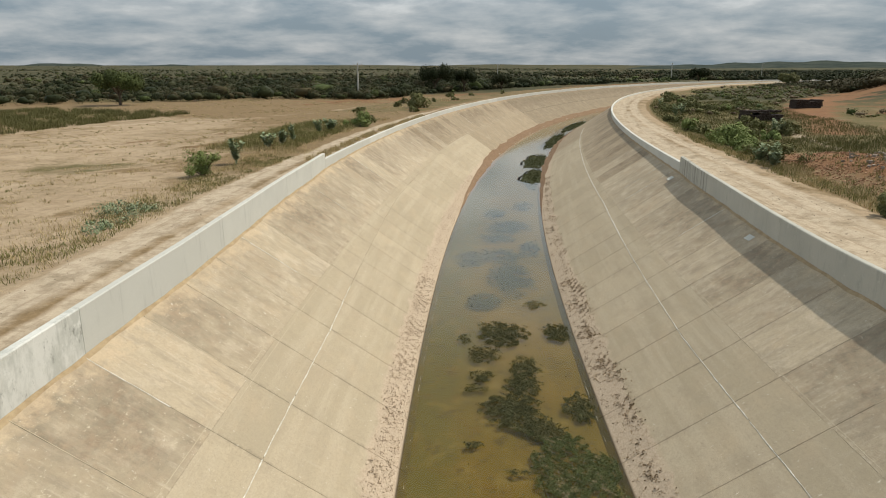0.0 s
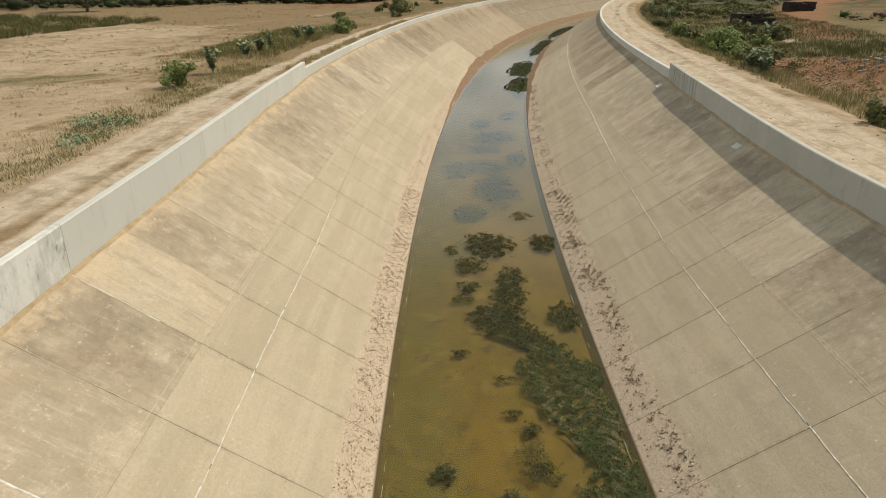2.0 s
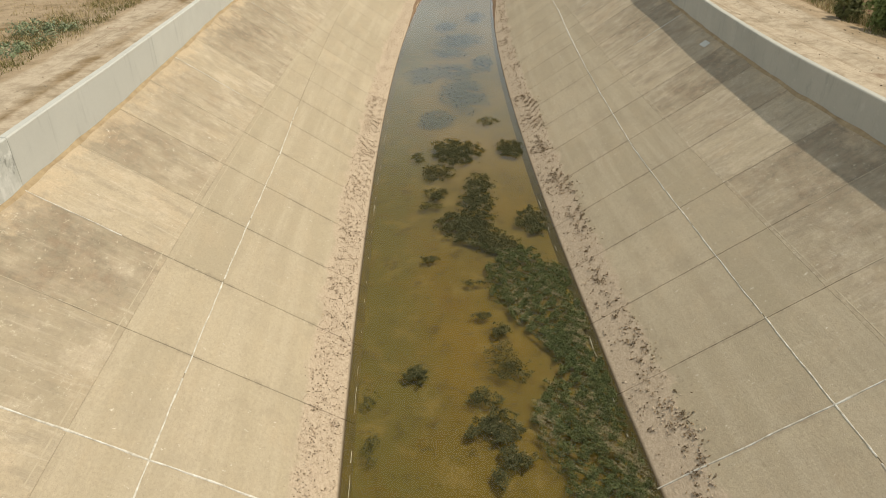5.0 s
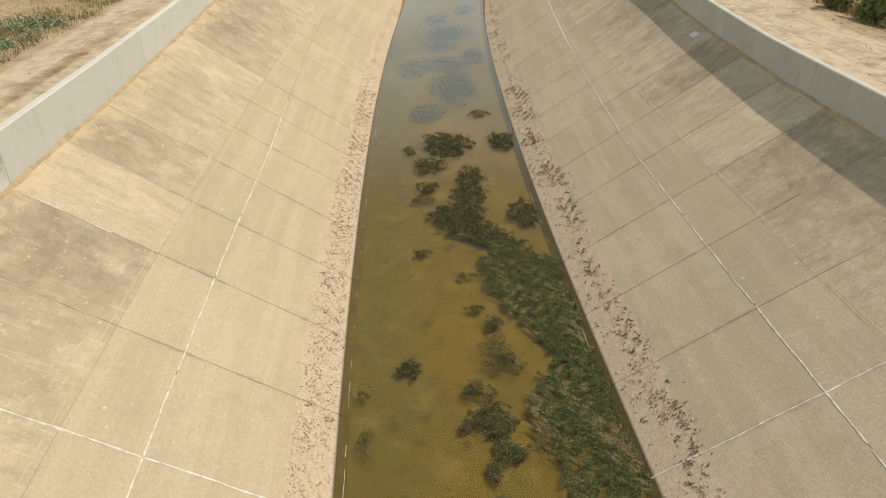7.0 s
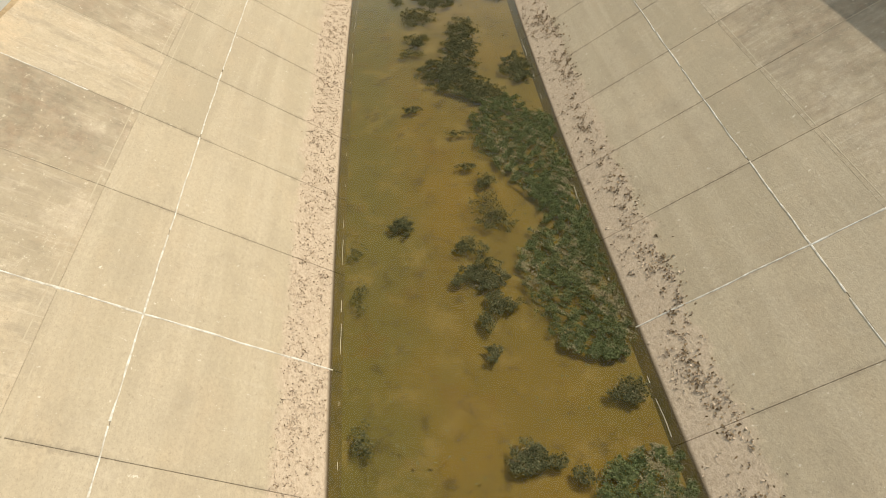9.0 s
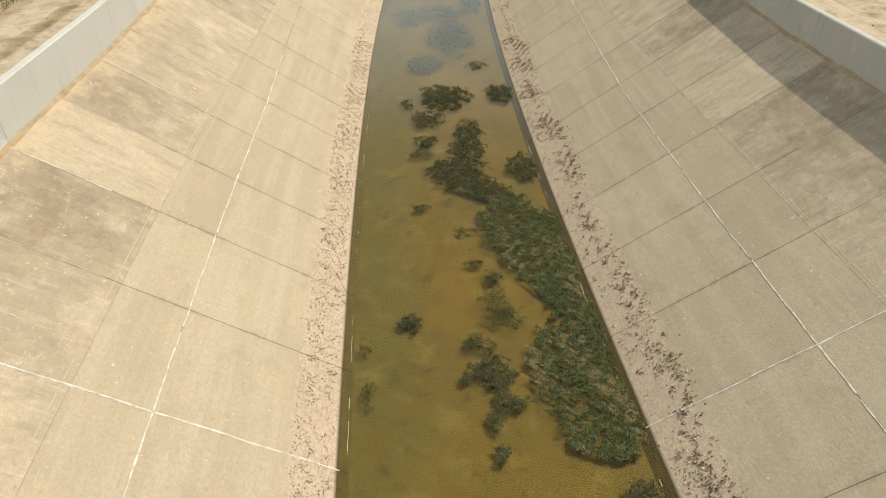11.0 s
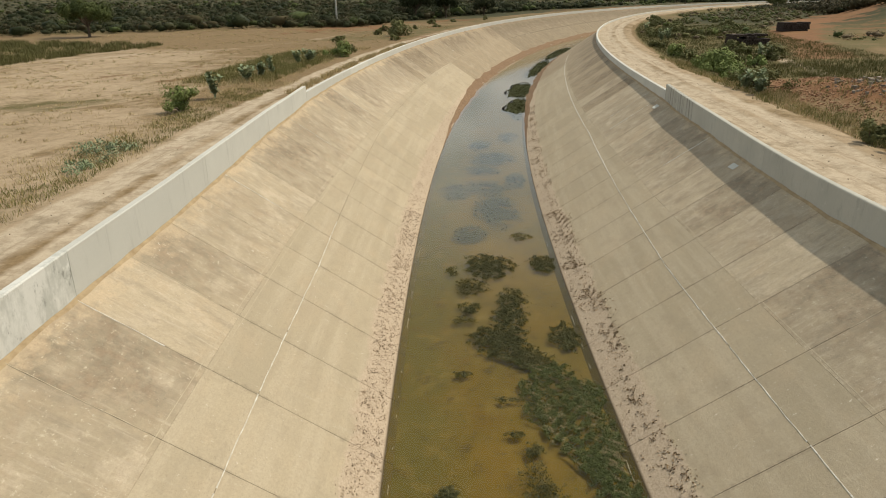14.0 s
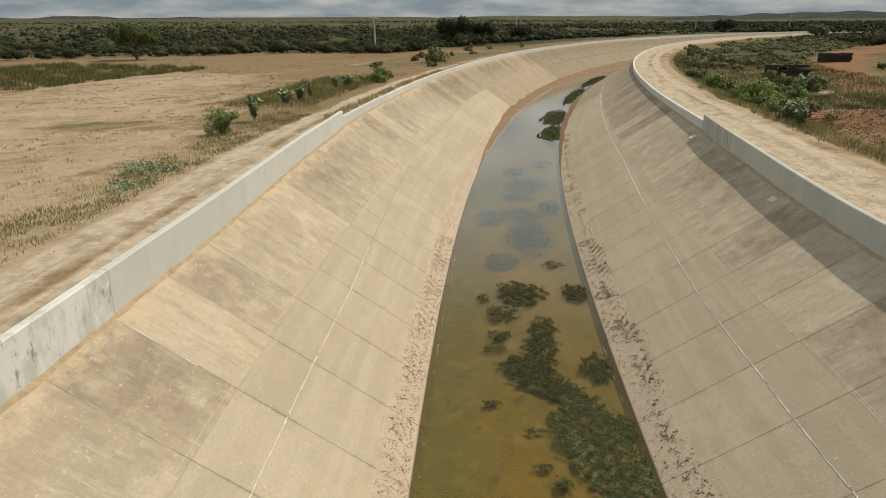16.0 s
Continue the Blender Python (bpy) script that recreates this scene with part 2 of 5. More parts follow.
def wall_concrete(name, tone, mould=0.0, drip=0.0):
    """Pale grey cast concrete with damp runs, cloudy patches, black mould and long drips."""
    k = Mat(name, 0.85, 0.25)
    p = k.place()
    c = k.mix(k.random(), tuple(v * 1.04 for v in tone), tuple(v * 0.9 for v in tone))
    cl = k.noise(p, 0.7, 5, 0.6)
    c = k.mix(k.ramp(cl, 0.4, 0.7, 0, 0.4), c, tuple(v * 0.78 for v in tone))
    run = k.noise(p, 1.0, 5, 0.65, (4.0, 4.0, 0.5))
    c = k.mix(k.ramp(run, 0.57, 0.72, 0, 0.35), c, tuple(v * 0.5 for v in tone))
    if mould:
        dull = k.noise(p, 1.0, 7, 0.72, (1.5, 1.5, 0.9))
        c = k.mix(k.ramp(dull, 0.46, 0.60, 0, 0.55 * mould), c, (0.33, 0.34, 0.30))
        spots = k.noise(p, 1.0, 8, 0.78, (2.6, 2.6, 1.3))
        c = k.mix(k.ramp(spots, 0.56, 0.66, 0, 0.85 * mould), c, (0.13, 0.13, 0.115))
        lime = k.noise(p, 3.1, 5, 0.7)
        c = k.mix(k.ramp(lime, 0.60, 0.68, 0, 0.6 * mould), c, (0.74, 0.74, 0.70))
    if drip:
        wet = k.noise(p, 1.0, 4, 0.6, (5.5, 5.5, 0.35))
        c = k.mix(k.ramp(wet, 0.52, 0.60, 0, 0.75 * drip), c, (0.17, 0.165, 0.145))
    fine = k.noise(p, 22, 4, 0.7)
    c = k.mix(k.ramp(fine, 0.3, 0.7, 0, 0.2), c, tuple(v * 0.7 for v in tone))
    return k.done(c, fine, 0.2, 0.01)


WALL = wall_concrete("wall_concrete", (0.585, 0.58, 0.53))
WALL_PALE = wall_concrete("wall_concrete_pale", (0.62, 0.61, 0.555))
# right wall's shade put into a darker tone, with a little mould
WALL_SHADE_SIDE = wall_concrete("wall_concrete_shade_side", (0.50, 0.485, 0.425), 0.25)
WALL_MOULDY = wall_concrete("wall_concrete_mouldy", (0.68, 0.675, 0.63), 1.0)
# the same shade-darkened tone, with long drips
WALL_DRIPS = wall_concrete("wall_concrete_drips", (0.50, 0.485, 0.425), 0.3, 1.0)
k = Mat("mortar_fill", 0.95, 0.15)
g = k.noise(k.place(), 3.0, 6, 0.7)
MORTAR = k.done(k.mix(k.ramp(g, 0.35, 0.65), (0.44, 0.34, 0.21), (0.30, 0.22, 0.13)), g, 0.6, 0.04)

# bed: silt in browns and olive, seen through the shallow water
k = Mat("bed_silt", 0.95, 0.1)
p = k.place()
silt = k.noise(p, 0.22, 6, 0.62)
c = k.mix(k.ramp(silt, 0.42, 0.58), (0.150, 0.110, 0.023), (0.185, 0.125, 0.023))
# greener silt along the outer side, rusty silt down the middle
across = k.n.new("ShaderNodeSeparateXYZ")
k.l.new(k.attr("along", "Vector"), across.inputs[0])
outer = k.math("ADD", across.outputs["Y"], k.ramp(k.noise(p, 0.5, 5, 0.6), 0.3, 0.7, -0.9, 0.9))
c = k.mix(k.ramp(outer, -1.9, -0.5, 0.85, 0), c, (0.132, 0.113, 0.031))
rust = k.noise(p, 0.8, 7, 0.7)
c = k.mix(k.ramp(rust, 0.54, 0.66, 0, 0.45), c, (0.165, 0.096, 0.019))
pale = k.noise(p, 1.3, 7, 0.72)
c = k.mix(k.ramp(pale, 0.52, 0.62, 0, 0.6), c, (0.235, 0.170, 0.055))
dark = k.noise(p, 2.1, 8, 0.78)
c = k.mix(k.ramp(dark, 0.54, 0.63, 0, 0.7), c, (0.066, 0.050, 0.016))
fine = k.noise(p, 16, 5, 0.7)
c = k.mix(k.ramp(fine, 0.4, 0.7, 0, 0.3), c, (0.06, 0.046, 0.018))
SILT = k.done(c, pale, 0.3, 0.03)
k = Mat("shallow_water", 0.1, 0.5)
p = k.place()
rip = k.noise(p, 0.9, 2, 0.5, (1.0, 2.2, 1.0))
w_bump, w_gloss, w_clear, w_fres, w_shade = [k.n.new(t) for t in ("ShaderNodeBump", "ShaderNodeBsdfGlossy", "ShaderNodeBsdfTransparent", "ShaderNodeFresnel", "ShaderNodeMixShader")]
w_bump.inputs["Strength"].default_value, w_bump.inputs["Distance"].default_value = 0.012, 0.04
k.l.new(rip, w_bump.inputs["Height"])
w_gloss.inputs["Roughness"].default_value = 0.07
w_gloss.inputs["Color"].default_value = (1, 1, 1, 1)
w_clear.inputs["Color"].default_value = (0.90, 0.89, 0.74, 1)
w_fres.inputs["IOR"].default_value = 1.33
k.l.new(w_bump.outputs["Normal"], w_gloss.inputs["Normal"])
k.l.new(w_fres.outputs[0], w_shade.inputs["Fac"])
k.l.new(w_clear.outputs[0], w_shade.inputs[1])
k.l.new(w_gloss.outputs[0], w_shade.inputs[2])
k.n.remove(k.b)
k.l.new(w_shade.outputs[0], k.n["Material Output"].inputs["Surface"])
WATER = k.m


def leaf_mat(name, a, b, rough=0.65, mottle=0.0):
    k = Mat(name, rough, 0.06)
    c = k.mix(k.random(True), a, b)
    big = k.noise(k.place(), 0.35, 3, 0.5)
    c = k.mix(k.ramp(big, 0.4, 0.65, 0, 0.45), c, tuple(v * 0.6 for v in b))
    if mottle:
        c = k.mix(k.ramp(k.noise(k.place(), 7.0, 5, 0.75), 0.45, 0.60, 0, mottle), c, tuple(v * 0.35 for v in a))
        c = k.mix(k.ramp(k.noise(k.place(), 4.0, 6, 0.75), 0.55, 0.66, 0, mottle), c, (0.20, 0.185, 0.095))
    return k.done(c)


ALGAE = leaf_mat("algae_green", (0.075, 0.105, 0.042), (0.185, 0.20, 0.085), 0.7, 0.5)
ALGAE_CLUMP = leaf_mat("algae_clump", (0.065, 0.078, 0.036), (0.165, 0.155, 0.078), 0.7, 0.55)
ALGAE_PALE = leaf_mat("algae_pale", (0.17, 0.16, 0.080), (0.33, 0.27, 0.155), 0.8)
ALGAE_DEEP = leaf_mat("algae_sunken", (0.11, 0.115, 0.052), (0.165, 0.15, 0.068), 0.8)
ALGAE_FLOAT = leaf_mat("algae_afloat", (0.050, 0.062, 0.026), (0.105, 0.105, 0.048), 0.7)
# silvery water reflection at the mats' rims, painted as a pale colour
RIM_GLINT = leaf_mat("pale_rim_glint", (0.30, 0.30, 0.26), (0.50, 0.49, 0.43), 0.6)
CRUST = leaf_mat("dried_crust", (0.15, 0.105, 0.058), (0.33, 0.24, 0.145), 0.95)
CRUST_PALE = leaf_mat("dried_crust_pale", (0.36, 0.28, 0.20), (0.60, 0.485, 0.375), 0.95)
LEAF = leaf_mat("leaf_green", (0.14, 0.19, 0.055), (0.24, 0.275, 0.10))
LEAF_OLIVE = leaf_mat("leaf_olive", (0.105, 0.115, 0.044), (0.185, 0.175, 0.075))
LEAF_DARK = leaf_mat("leaf_dark", (0.045, 0.058, 0.024), (0.085, 0.095, 0.038))
# far foliage, its colours darkened to hold the cloud shade over the plain
PLAIN_OLIVE = leaf_mat("plain_olive", (0.034, 0.040, 0.020), (0.070, 0.070, 0.034))
PLAIN_DARK = leaf_mat("plain_dark", (0.020, 0.028, 0.013), (0.045, 0.052, 0.024))
PLAIN_GREEN = leaf_mat("plain_green", (0.060, 0.082, 0.028), (0.11, 0.128, 0.046))
PLAIN_TWIG = leaf_mat("plain_twig", (0.050, 0.043, 0.022), (0.090, 0.076, 0.040))
TWIG = leaf_mat("dry_twig", (0.11, 0.082, 0.05), (0.19, 0.145, 0.09))
LEAF_PALE = leaf_mat("leaf_pale", (0.19, 0.25, 0.13), (0.34, 0.38, 0.24))
STRAW = leaf_mat("dry_grass", (0.38, 0.30, 0.15), (0.56, 0.45, 0.25), 0.9)
GRASS_DARK = leaf_mat("dark_grass", (0.095, 0.098, 0.038), (0.18, 0.165, 0.068), 0.8)
GRASS = leaf_mat("green_grass", (0.15, 0.155, 0.055), (0.27, 0.24, 0.095), 0.8)
k = Mat("bark", 0.95, 0.1)
g = k.noise(k.coord(), 7.0, 5, 0.7, (1, 1, 0.25))
BARK = k.done(k.mix(g, (0.07, 0.05, 0.035), (0.17, 0.13, 0.095)), g, 0.5)
k = Mat("pole_concrete", 0.9, 0.2)
g = k.noise(k.coord(), 3.0, 4, 0.6)
POLE = k.done(k.mix(g, (0.40, 0.38, 0.34), (0.52, 0.50, 0.45)))
k = Mat("grey_stone", 0.95, 0.2)
g = k.noise(k.coord(), 9.0, 5, 0.7)
STONE = k.done(k.mix(k.random(True), (0.16, 0.135, 0.11), (0.33, 0.285, 0.235)), g, 0.5)
k = Mat("dark_stack", 0.95, 0.15)
g = k.noise(k.coord(), 6.0, 5, 0.7)
STACK = k.done(k.mix(k.random(True), (0.030, 0.024, 0.020), (0.085, 0.062, 0.05)), g, 0.5)

# ground: sand, dry grass, green growth and red earth, mixed by where each of them lies
k = Mat("earth", 0.97, 0.1)
p = k.place()
big = k.noise(p, 0.055, 6, 0.62)
mid = k.noise(p, 0.35, 6, 0.65)
fine = k.noise(p, 4.0, 6, 0.72)
sand = k.mix(k.ramp(mid, 0.35, 0.65), (0.46, 0.36, 0.245), (0.34, 0.255, 0.165))
sand = k.mix(k.ramp(fine, 0.42, 0.66, 0, 0.5), sand, (0.23, 0.165, 0.105))
dry = k.mix(k.ramp(fine, 0.35, 0.65), (0.27, 0.19, 0.105), (0.165, 0.115, 0.062))
grn = k.mix(k.ramp(fine, 0.35, 0.65), (0.095, 0.09, 0.038), (0.175, 0.135, 0.065))
red = k.mix(k.ramp(mid, 0.3, 0.7), (0.25, 0.128, 0.064), (0.175, 0.09, 0.048))
red = k.mix(k.ramp(fine, 0.45, 0.7, 0, 0.5), red, (0.30, 0.175, 0.095))
lane = k.attr("lane", "Vector")
comb = k.noise(lane, 1.0, 6, 0.7, (0.16, 2.6, 1.0))
gravel = k.mix(k.ramp(k.noise(p, 2.2, 6, 0.75), 0.42, 0.64), (0.49, 0.405, 0.30), (0.37, 0.295, 0.21))
gravel = k.mix(k.ramp(comb, 0.52, 0.66, 0, 0.6), gravel, (0.22, 0.155, 0.09))
wob = k.math("ADD", k.ramp(big, 0.3, 0.7, -0.45, 0.45), k.ramp(mid, 0.3, 0.7, -0.35, 0.35))
c = k.mix(k.ramp(k.math("ADD", k.attr("sandy"), wob), 0.36, 0.66), dry, sand)
c = k.mix(k.ramp(k.math("ADD", k.attr("green"), wob), 0.40, 0.70), c, grn)
c = k.mix(k.ramp(k.math("ADD", k.attr("track"), k.ramp(mid, 0.3, 0.7, -0.2, 0.2)), 0.35, 0.6), c, gravel)
far = k.ramp(k.attr("far"), 0.0, 1.0)
# far ground in dark olive, with the cloud shade put into its colour
plain = k.mix(k.ramp(k.noise(p, 0.012, 8, 0.7), 0.50, 0.66), (0.060, 0.060, 0.030), (0.15, 0.12, 0.066))
plain = k.mix(k.ramp(k.noise(p, 0.06, 6, 0.7), 0.45, 0.6), plain, (0.045, 0.050, 0.026))
c = k.mix(far, c, plain)
c = k.mix(k.ramp(k.math("ADD", k.attr("red"), wob), 0.42, 0.62), c, red)
coarse = k.noise(p, 0.9, 8, 0.75)
c = k.mix(k.ramp(coarse, 0.52, 0.66, 0, 0.5), c, (0.15, 0.11, 0.06))
blot = k.noise(p, 0.16, 8, 0.72)
c = k.mix(k.math("MULTIPLY", k.ramp(blot, 0.52, 0.64, 0, 0.4), k.ramp(k.attr("track"), 0.0, 0.6, 1, 0)), c, (0.155, 0.118, 0.058))
EARTH = k.done(c, k.math("ADD", fine, k.math("MULTIPLY", mid, 2.0)), 0.5, 0.06)
k = Mat("far_hill", 1.0, 0.0)
g = k.noise(k.place(), 0.02, 6, 0.7)
HILL = k.done(k.mix(k.ramp(g, 0.4, 0.6), (0.038, 0.050, 0.046), (0.070, 0.080, 0.068)))

# ---------------------------------------------------------------- mesh helpers
rng = np.random.default_rng(7)


def mesh_object(name, verts, faces, material, parent=None, label="", smooth=False):
    me = bpy.data.meshes.new(name)
    me.from_pydata([tuple(v) for v in verts], [], faces)
    me.materials.append(material)
    if smooth:
        me.polygons.foreach_set("use_smooth", [True] * len(me.polygons))
    me.update()
    ob = new(name, me)
    if parent:
        ob.parent = parent
    if label:
        tagged(ob, label)
    return ob


def quads(name, corners, material, parent=None, label=""):
    """Many loose quads from an array (n, 4, 3)."""
    n = len(corners)
    me = bpy.data.meshes.new(name)
    me.vertices.add(4 * n)
    me.vertices.foreach_set("co", np.ascontiguousarray(corners, np.float32).ravel())
    me.loops.add(4 * n)
    me.loops.foreach_set("vertex_index", np.arange(4 * n, dtype=np.int32))
    me.polygons.add(n)
    me.polygons.foreach_set("loop_start", np.arange(0, 4 * n, 4, dtype=np.int32))
    me.materials.append(material)
    me.update(calc_edges=True)
    ob = new(name, me)
    if parent:
        ob.parent = parent
    if label:
        tagged(ob, label)
    return ob


def leaves(places, size, flat=0.0, long=1.6, droop=0.0, facing=None):
    """Leaf quads (n, 4, 3) round places (n, 3), turned at random; flat 1 lays them level, facing (n, 3) turns them outwards."""
    n = len(places)
    size = np.broadcast_to(size, (n,))[:, None] * rng.uniform(0.6, 1.4, (n, 1))
    a = rng.normal(size=(n, 3))
    a[:, 2] *= 1 - flat
    a /= np.linalg.norm(a, axis=1)[:, None] + 1e-9
    b = rng.normal(size=(n, 3))
    b[:, 2] *= 1 - flat
    if facing is not None:
        face = facing / (np.linalg.norm(facing, axis=1)[:, None] + 1e-9) + rng.normal(0, 0.38, (n, 3)) + (0, 0, 0.25)
        face /= np.linalg.norm(face, axis=1)[:, None] + 1e-9
        a -= (a * face).sum(1)[:, None] * face
        a /= np.linalg.norm(a, axis=1)[:, None] + 1e-9
        b = np.cross(face, a)
    b -= (a * b).sum(1)[:, None] * a
    b /= np.linalg.norm(b, axis=1)[:, None] + 1e-9
    a, b = a * size * long / 2, b * size / 2
    q = np.stack([places - a, places - 0.2 * a + b, places + a, places - 0.2 * a - b], 1)
    q[:, 2, 2] -= droop * size[:, 0]
    return q


def blades(roots, height, width=0.02):
    """Grass blades: thin upright quads, leaning at random."""
    n = len(roots)
    h = np.broadcast_to(height, (n,)) * rng.uniform(0.5, 1.3, n)
    ang = rng.uniform(0, 2 * np.pi, n)
    side = np.stack([np.cos(ang), np.sin(ang), 0 * ang], -1) * np.broadcast_to(width, (n,))[:, None]
    lean = rng.normal(0, 0.35, (n, 3)) * h[:, None]
    lean[:, 2] = h
    return np.stack([roots - side, roots + side, roots + lean + side * 0.3, roots + lean - side * 0.3], 1)


def tube(points, radii, sides=6):
    """Verts and faces of a tapered tube along points."""
    v, f = [], []
    for i, (q, r) in enumerate(zip(points, radii)):
        d = np.subtract(points[min(i + 1, len(points) - 1)], points[max(i - 1, 0)])
        d = d / (np.linalg.norm(d) + 1e-9)
        x = np.cross(d, (0.31, 0.2, 0.93) if abs(d[2]) < 0.9 else (1, 0, 0))
        x /= np.linalg.norm(x)
        y = np.cross(d, x)
        for j in range(sides):
            w = 2 * np.pi * j / sides
            v.append(np.add(q, r * (np.cos(w) * x + np.sin(w) * y)))
    for i in range(len(points) - 1):
        for j in range(sides):
            a, b = i * sides + j, i * sides + (j + 1) % sides
            f.append((a, b, b + sides, a + sides))
    f.append(tuple(range(sides - 1, -1, -1)))
    f.append(tuple((len(points) - 1) * sides + j for j in range(sides)))
    return v, f


def join(parts):
    v, f = [], []
    for pv, pf in parts:
        o = len(v)
        v += list(pv)
        f += [tuple(i + o for i in q) for q in pf]
    return v, f


def empty(name, place, label, category, group="", kind=""):
    e = new(name)
    e.location = place
    e.empty_display_size = 0.3
    return tagged(e, label, category, group, kind)


def fbm(x, y, scale, seed=0.0):
    """Cheap smooth noise for arrays, about -1 to 1."""
    x, y = np.asarray(x) / scale + seed, np.asarray(y) / scale - seed * 1.7
    return (np.sin(x * 1.3 + 1.7 * np.sin(y * 0.9)) + np.sin(y * 1.7 + 1.3 * np.sin(x * 1.1 + 2)) + 0.6 * np.sin(2.9 * x + 2.1 * y + np.sin(3.1 * y))) / 2.6


# ---------------------------------------------------------------- ground
def wall_face(s):
    """Offset of the wall's inner face."""
    return offset_at(crest(s)) + 0.02


def ground_z(s, o, right):
    """Height of the ground at o metres behind the parapet wall."""
    s, o = np.broadcast_arrays(np.asarray(s, float), np.asarray(o, float))
    x, y = s, o
    if right:
        z = 4.90 - 0.55 * np.clip((o - 3.4) / 3.0, 0, 1) + 0.05 * fbm(x, y, 3.0) * np.clip(o / 2, 0, 1)
        rut = np.exp(-((o - 1.3) / 0.25) ** 2) + np.exp(-((o - 2.9) / 0.25) ** 2)
        z = z - 0.09 * rut
        z = z + 1.35 * np.exp(-(((s - 36) / 9.0) ** 2 + ((o - 10.0) / 3.6) ** 2)) * (1 + 0.2 * fbm(x, y, 1.6, 3))
        z = z + 3.2 * np.clip((o - 38) / 10, 0, 1) * np.exp(-((s - 175) / 55.0) ** 2)
        z = z + 0.25 * fbm(x, y, 14, 1) * np.clip((o - 6) / 6, 0, 1) * np.clip((150 - o) / 50, 0, 1)
        z = np.where(o > 149, 4.35, z)
    else:
        z = 4.90 + 0.22 * np.clip((5 - o) / 3.5, 0, 1) * np.clip((40 - s) / 6, 0, 1) + 0.04 * fbm(x, y, 2.6) * np.clip(o / 2, 0, 1)
        rut = np.exp(-((o - 0.35) / 0.2) ** 2) + np.exp(-((o - 1.6) / 0.25) ** 2)
        z = z - 0.05 * rut - 0.25 * np.clip((o - 6) / 10, 0, 1)
        z = z + 0.18 * fbm(x, y, 11, 2) * np.clip((o - 5) / 8, 0, 1)
        far = np.clip((o - 500) / 2500, 0, 1)
        z = z + far * (14 + 13 * fbm(x, y, 420, 5))
    return z


s_rows = np.unique(np.concatenate([[-2500, -1200, -500, -200, -100, -60, -40, -25], np.arange(-15, 120, 1.0), np.arange(120, 460, 4.0),
                                   [KINK - 0.02, KINK + 0.02], [470, 490, 520, 560, 620, 700, 850, 1050, 1400, 1900, 2500, 3100]]))
off_l = np.unique(np.concatenate([np.arange(0, 8, 0.35), np.arange(8, 30, 1.0), np.arange(30, 100, 4), np.geomspace(100, 4600, 40)]))
off_r = np.unique(np.concatenate([np.arange(0, 8, 0.35), np.arange(8, 30, 0.8), np.arange(30, 150, 3.0), [150.0]]))


def zones(s, o, right):
    """How sandy, green and red the ground is."""
    s, o = np.broadcast_arrays(np.asarray(s, float), np.asarray(o, float))
    g = lambda v, c, w: np.exp(-((v - c) / w) ** 2)
    if right:
        track = np.clip((3.6 - o) / 0.9, 0, 1) * (1 - 0.75 * g(o, 1.95, 0.28)) + 0.8 * g(o, 14.5, 0.8) * (s > 30) * (s < 70)
        sandy = np.where(o < 4.3, 0.7, 0.15)
        green = np.where(o > 4.6, 0.8, 0.15) - 0.9 * g(s, 36, 11) * g(o, 10, 5)
        red = 1.1 * g(s, 36, 10) * g(o, 10.5, 4.5) + 0.9 * g(o - 0.16 * (s - 95), 24, 3.2) * (s > 62) * (s < 160) + 0.9 * g(s, 165, 30) * g(o, 40, 7) + 0.42 * g(s, 112, 24) * g(o, 36, 11)
    else:
        path = np.interp(s, [15, 39, 53, 71, 82, 110, 140], [27, 21.5, 20, 20.5, 17, 14, 16])
        fork = np.interp(s, [40, 56, 60, 67, 82, 110], [60, 36.5, 29.5, 24.5, 17, 14])
        track = np.clip((2.6 - o) / 0.9, 0, 1) * (1 - 0.9 * g(o, 0.85, 0.24)) * (1 - 0.45 * np.clip((s - 55) / 30, 0, 1)) + np.maximum(0.5 * g(o, path, 1.3) * (s > 10) * (s < 90), 0.46 * g(o, fork, 1.5) * (s > 40) * (s < 110)) * (0.8 + 0.4 * fbm(s, o, 5.0, 3))
        sandy = 0.30 + 0.36 * g(o, 27, 11) * (s < 75) - 0.1 * (o < 7) + 0.15 * (s < 45) * (o < 45) + 0.25 * g(o, path, 3.0) - 0.15 * (o > 60) - 0.35 * np.clip((s - 62) / 30, 0, 1) + 0.32 * (s < 34) * (o > 2.0) * (o < 16)
        green = 0.36 * g(o, 3.8, 1.0) * (s < 40) + 0.55 * g(s, 36, 3) * g(o, 14, 4) + 0.75 * g(o, 6.0, 3.2) * g(s, 53, 11) + 0.7 * g(s, 70, 12) * g(o, 46, 9)
        green = np.maximum(green, 0.55 * np.clip((s - 60) / 30, 0, 1) * (o < 16) * (o > 2.6))
        red = 0.45 * g(s, 130, 40) * g(o, 20, 14) + 0.5 * g(s, 235, 50) * g(o, 14, 8)
    p = at(s, (1 if right else -1) * (o + 10), 0)
    r = np.hypot(p[..., 0], p[..., 1])
    green = np.maximum(green, 0.62 * np.clip((r - 118) / 20, 0, 1) * (o > 16))
    far = np.clip((r - (108 if right else 130)) / 35, 0, 1) * (o > 9)
    return sandy, green, red, track, far


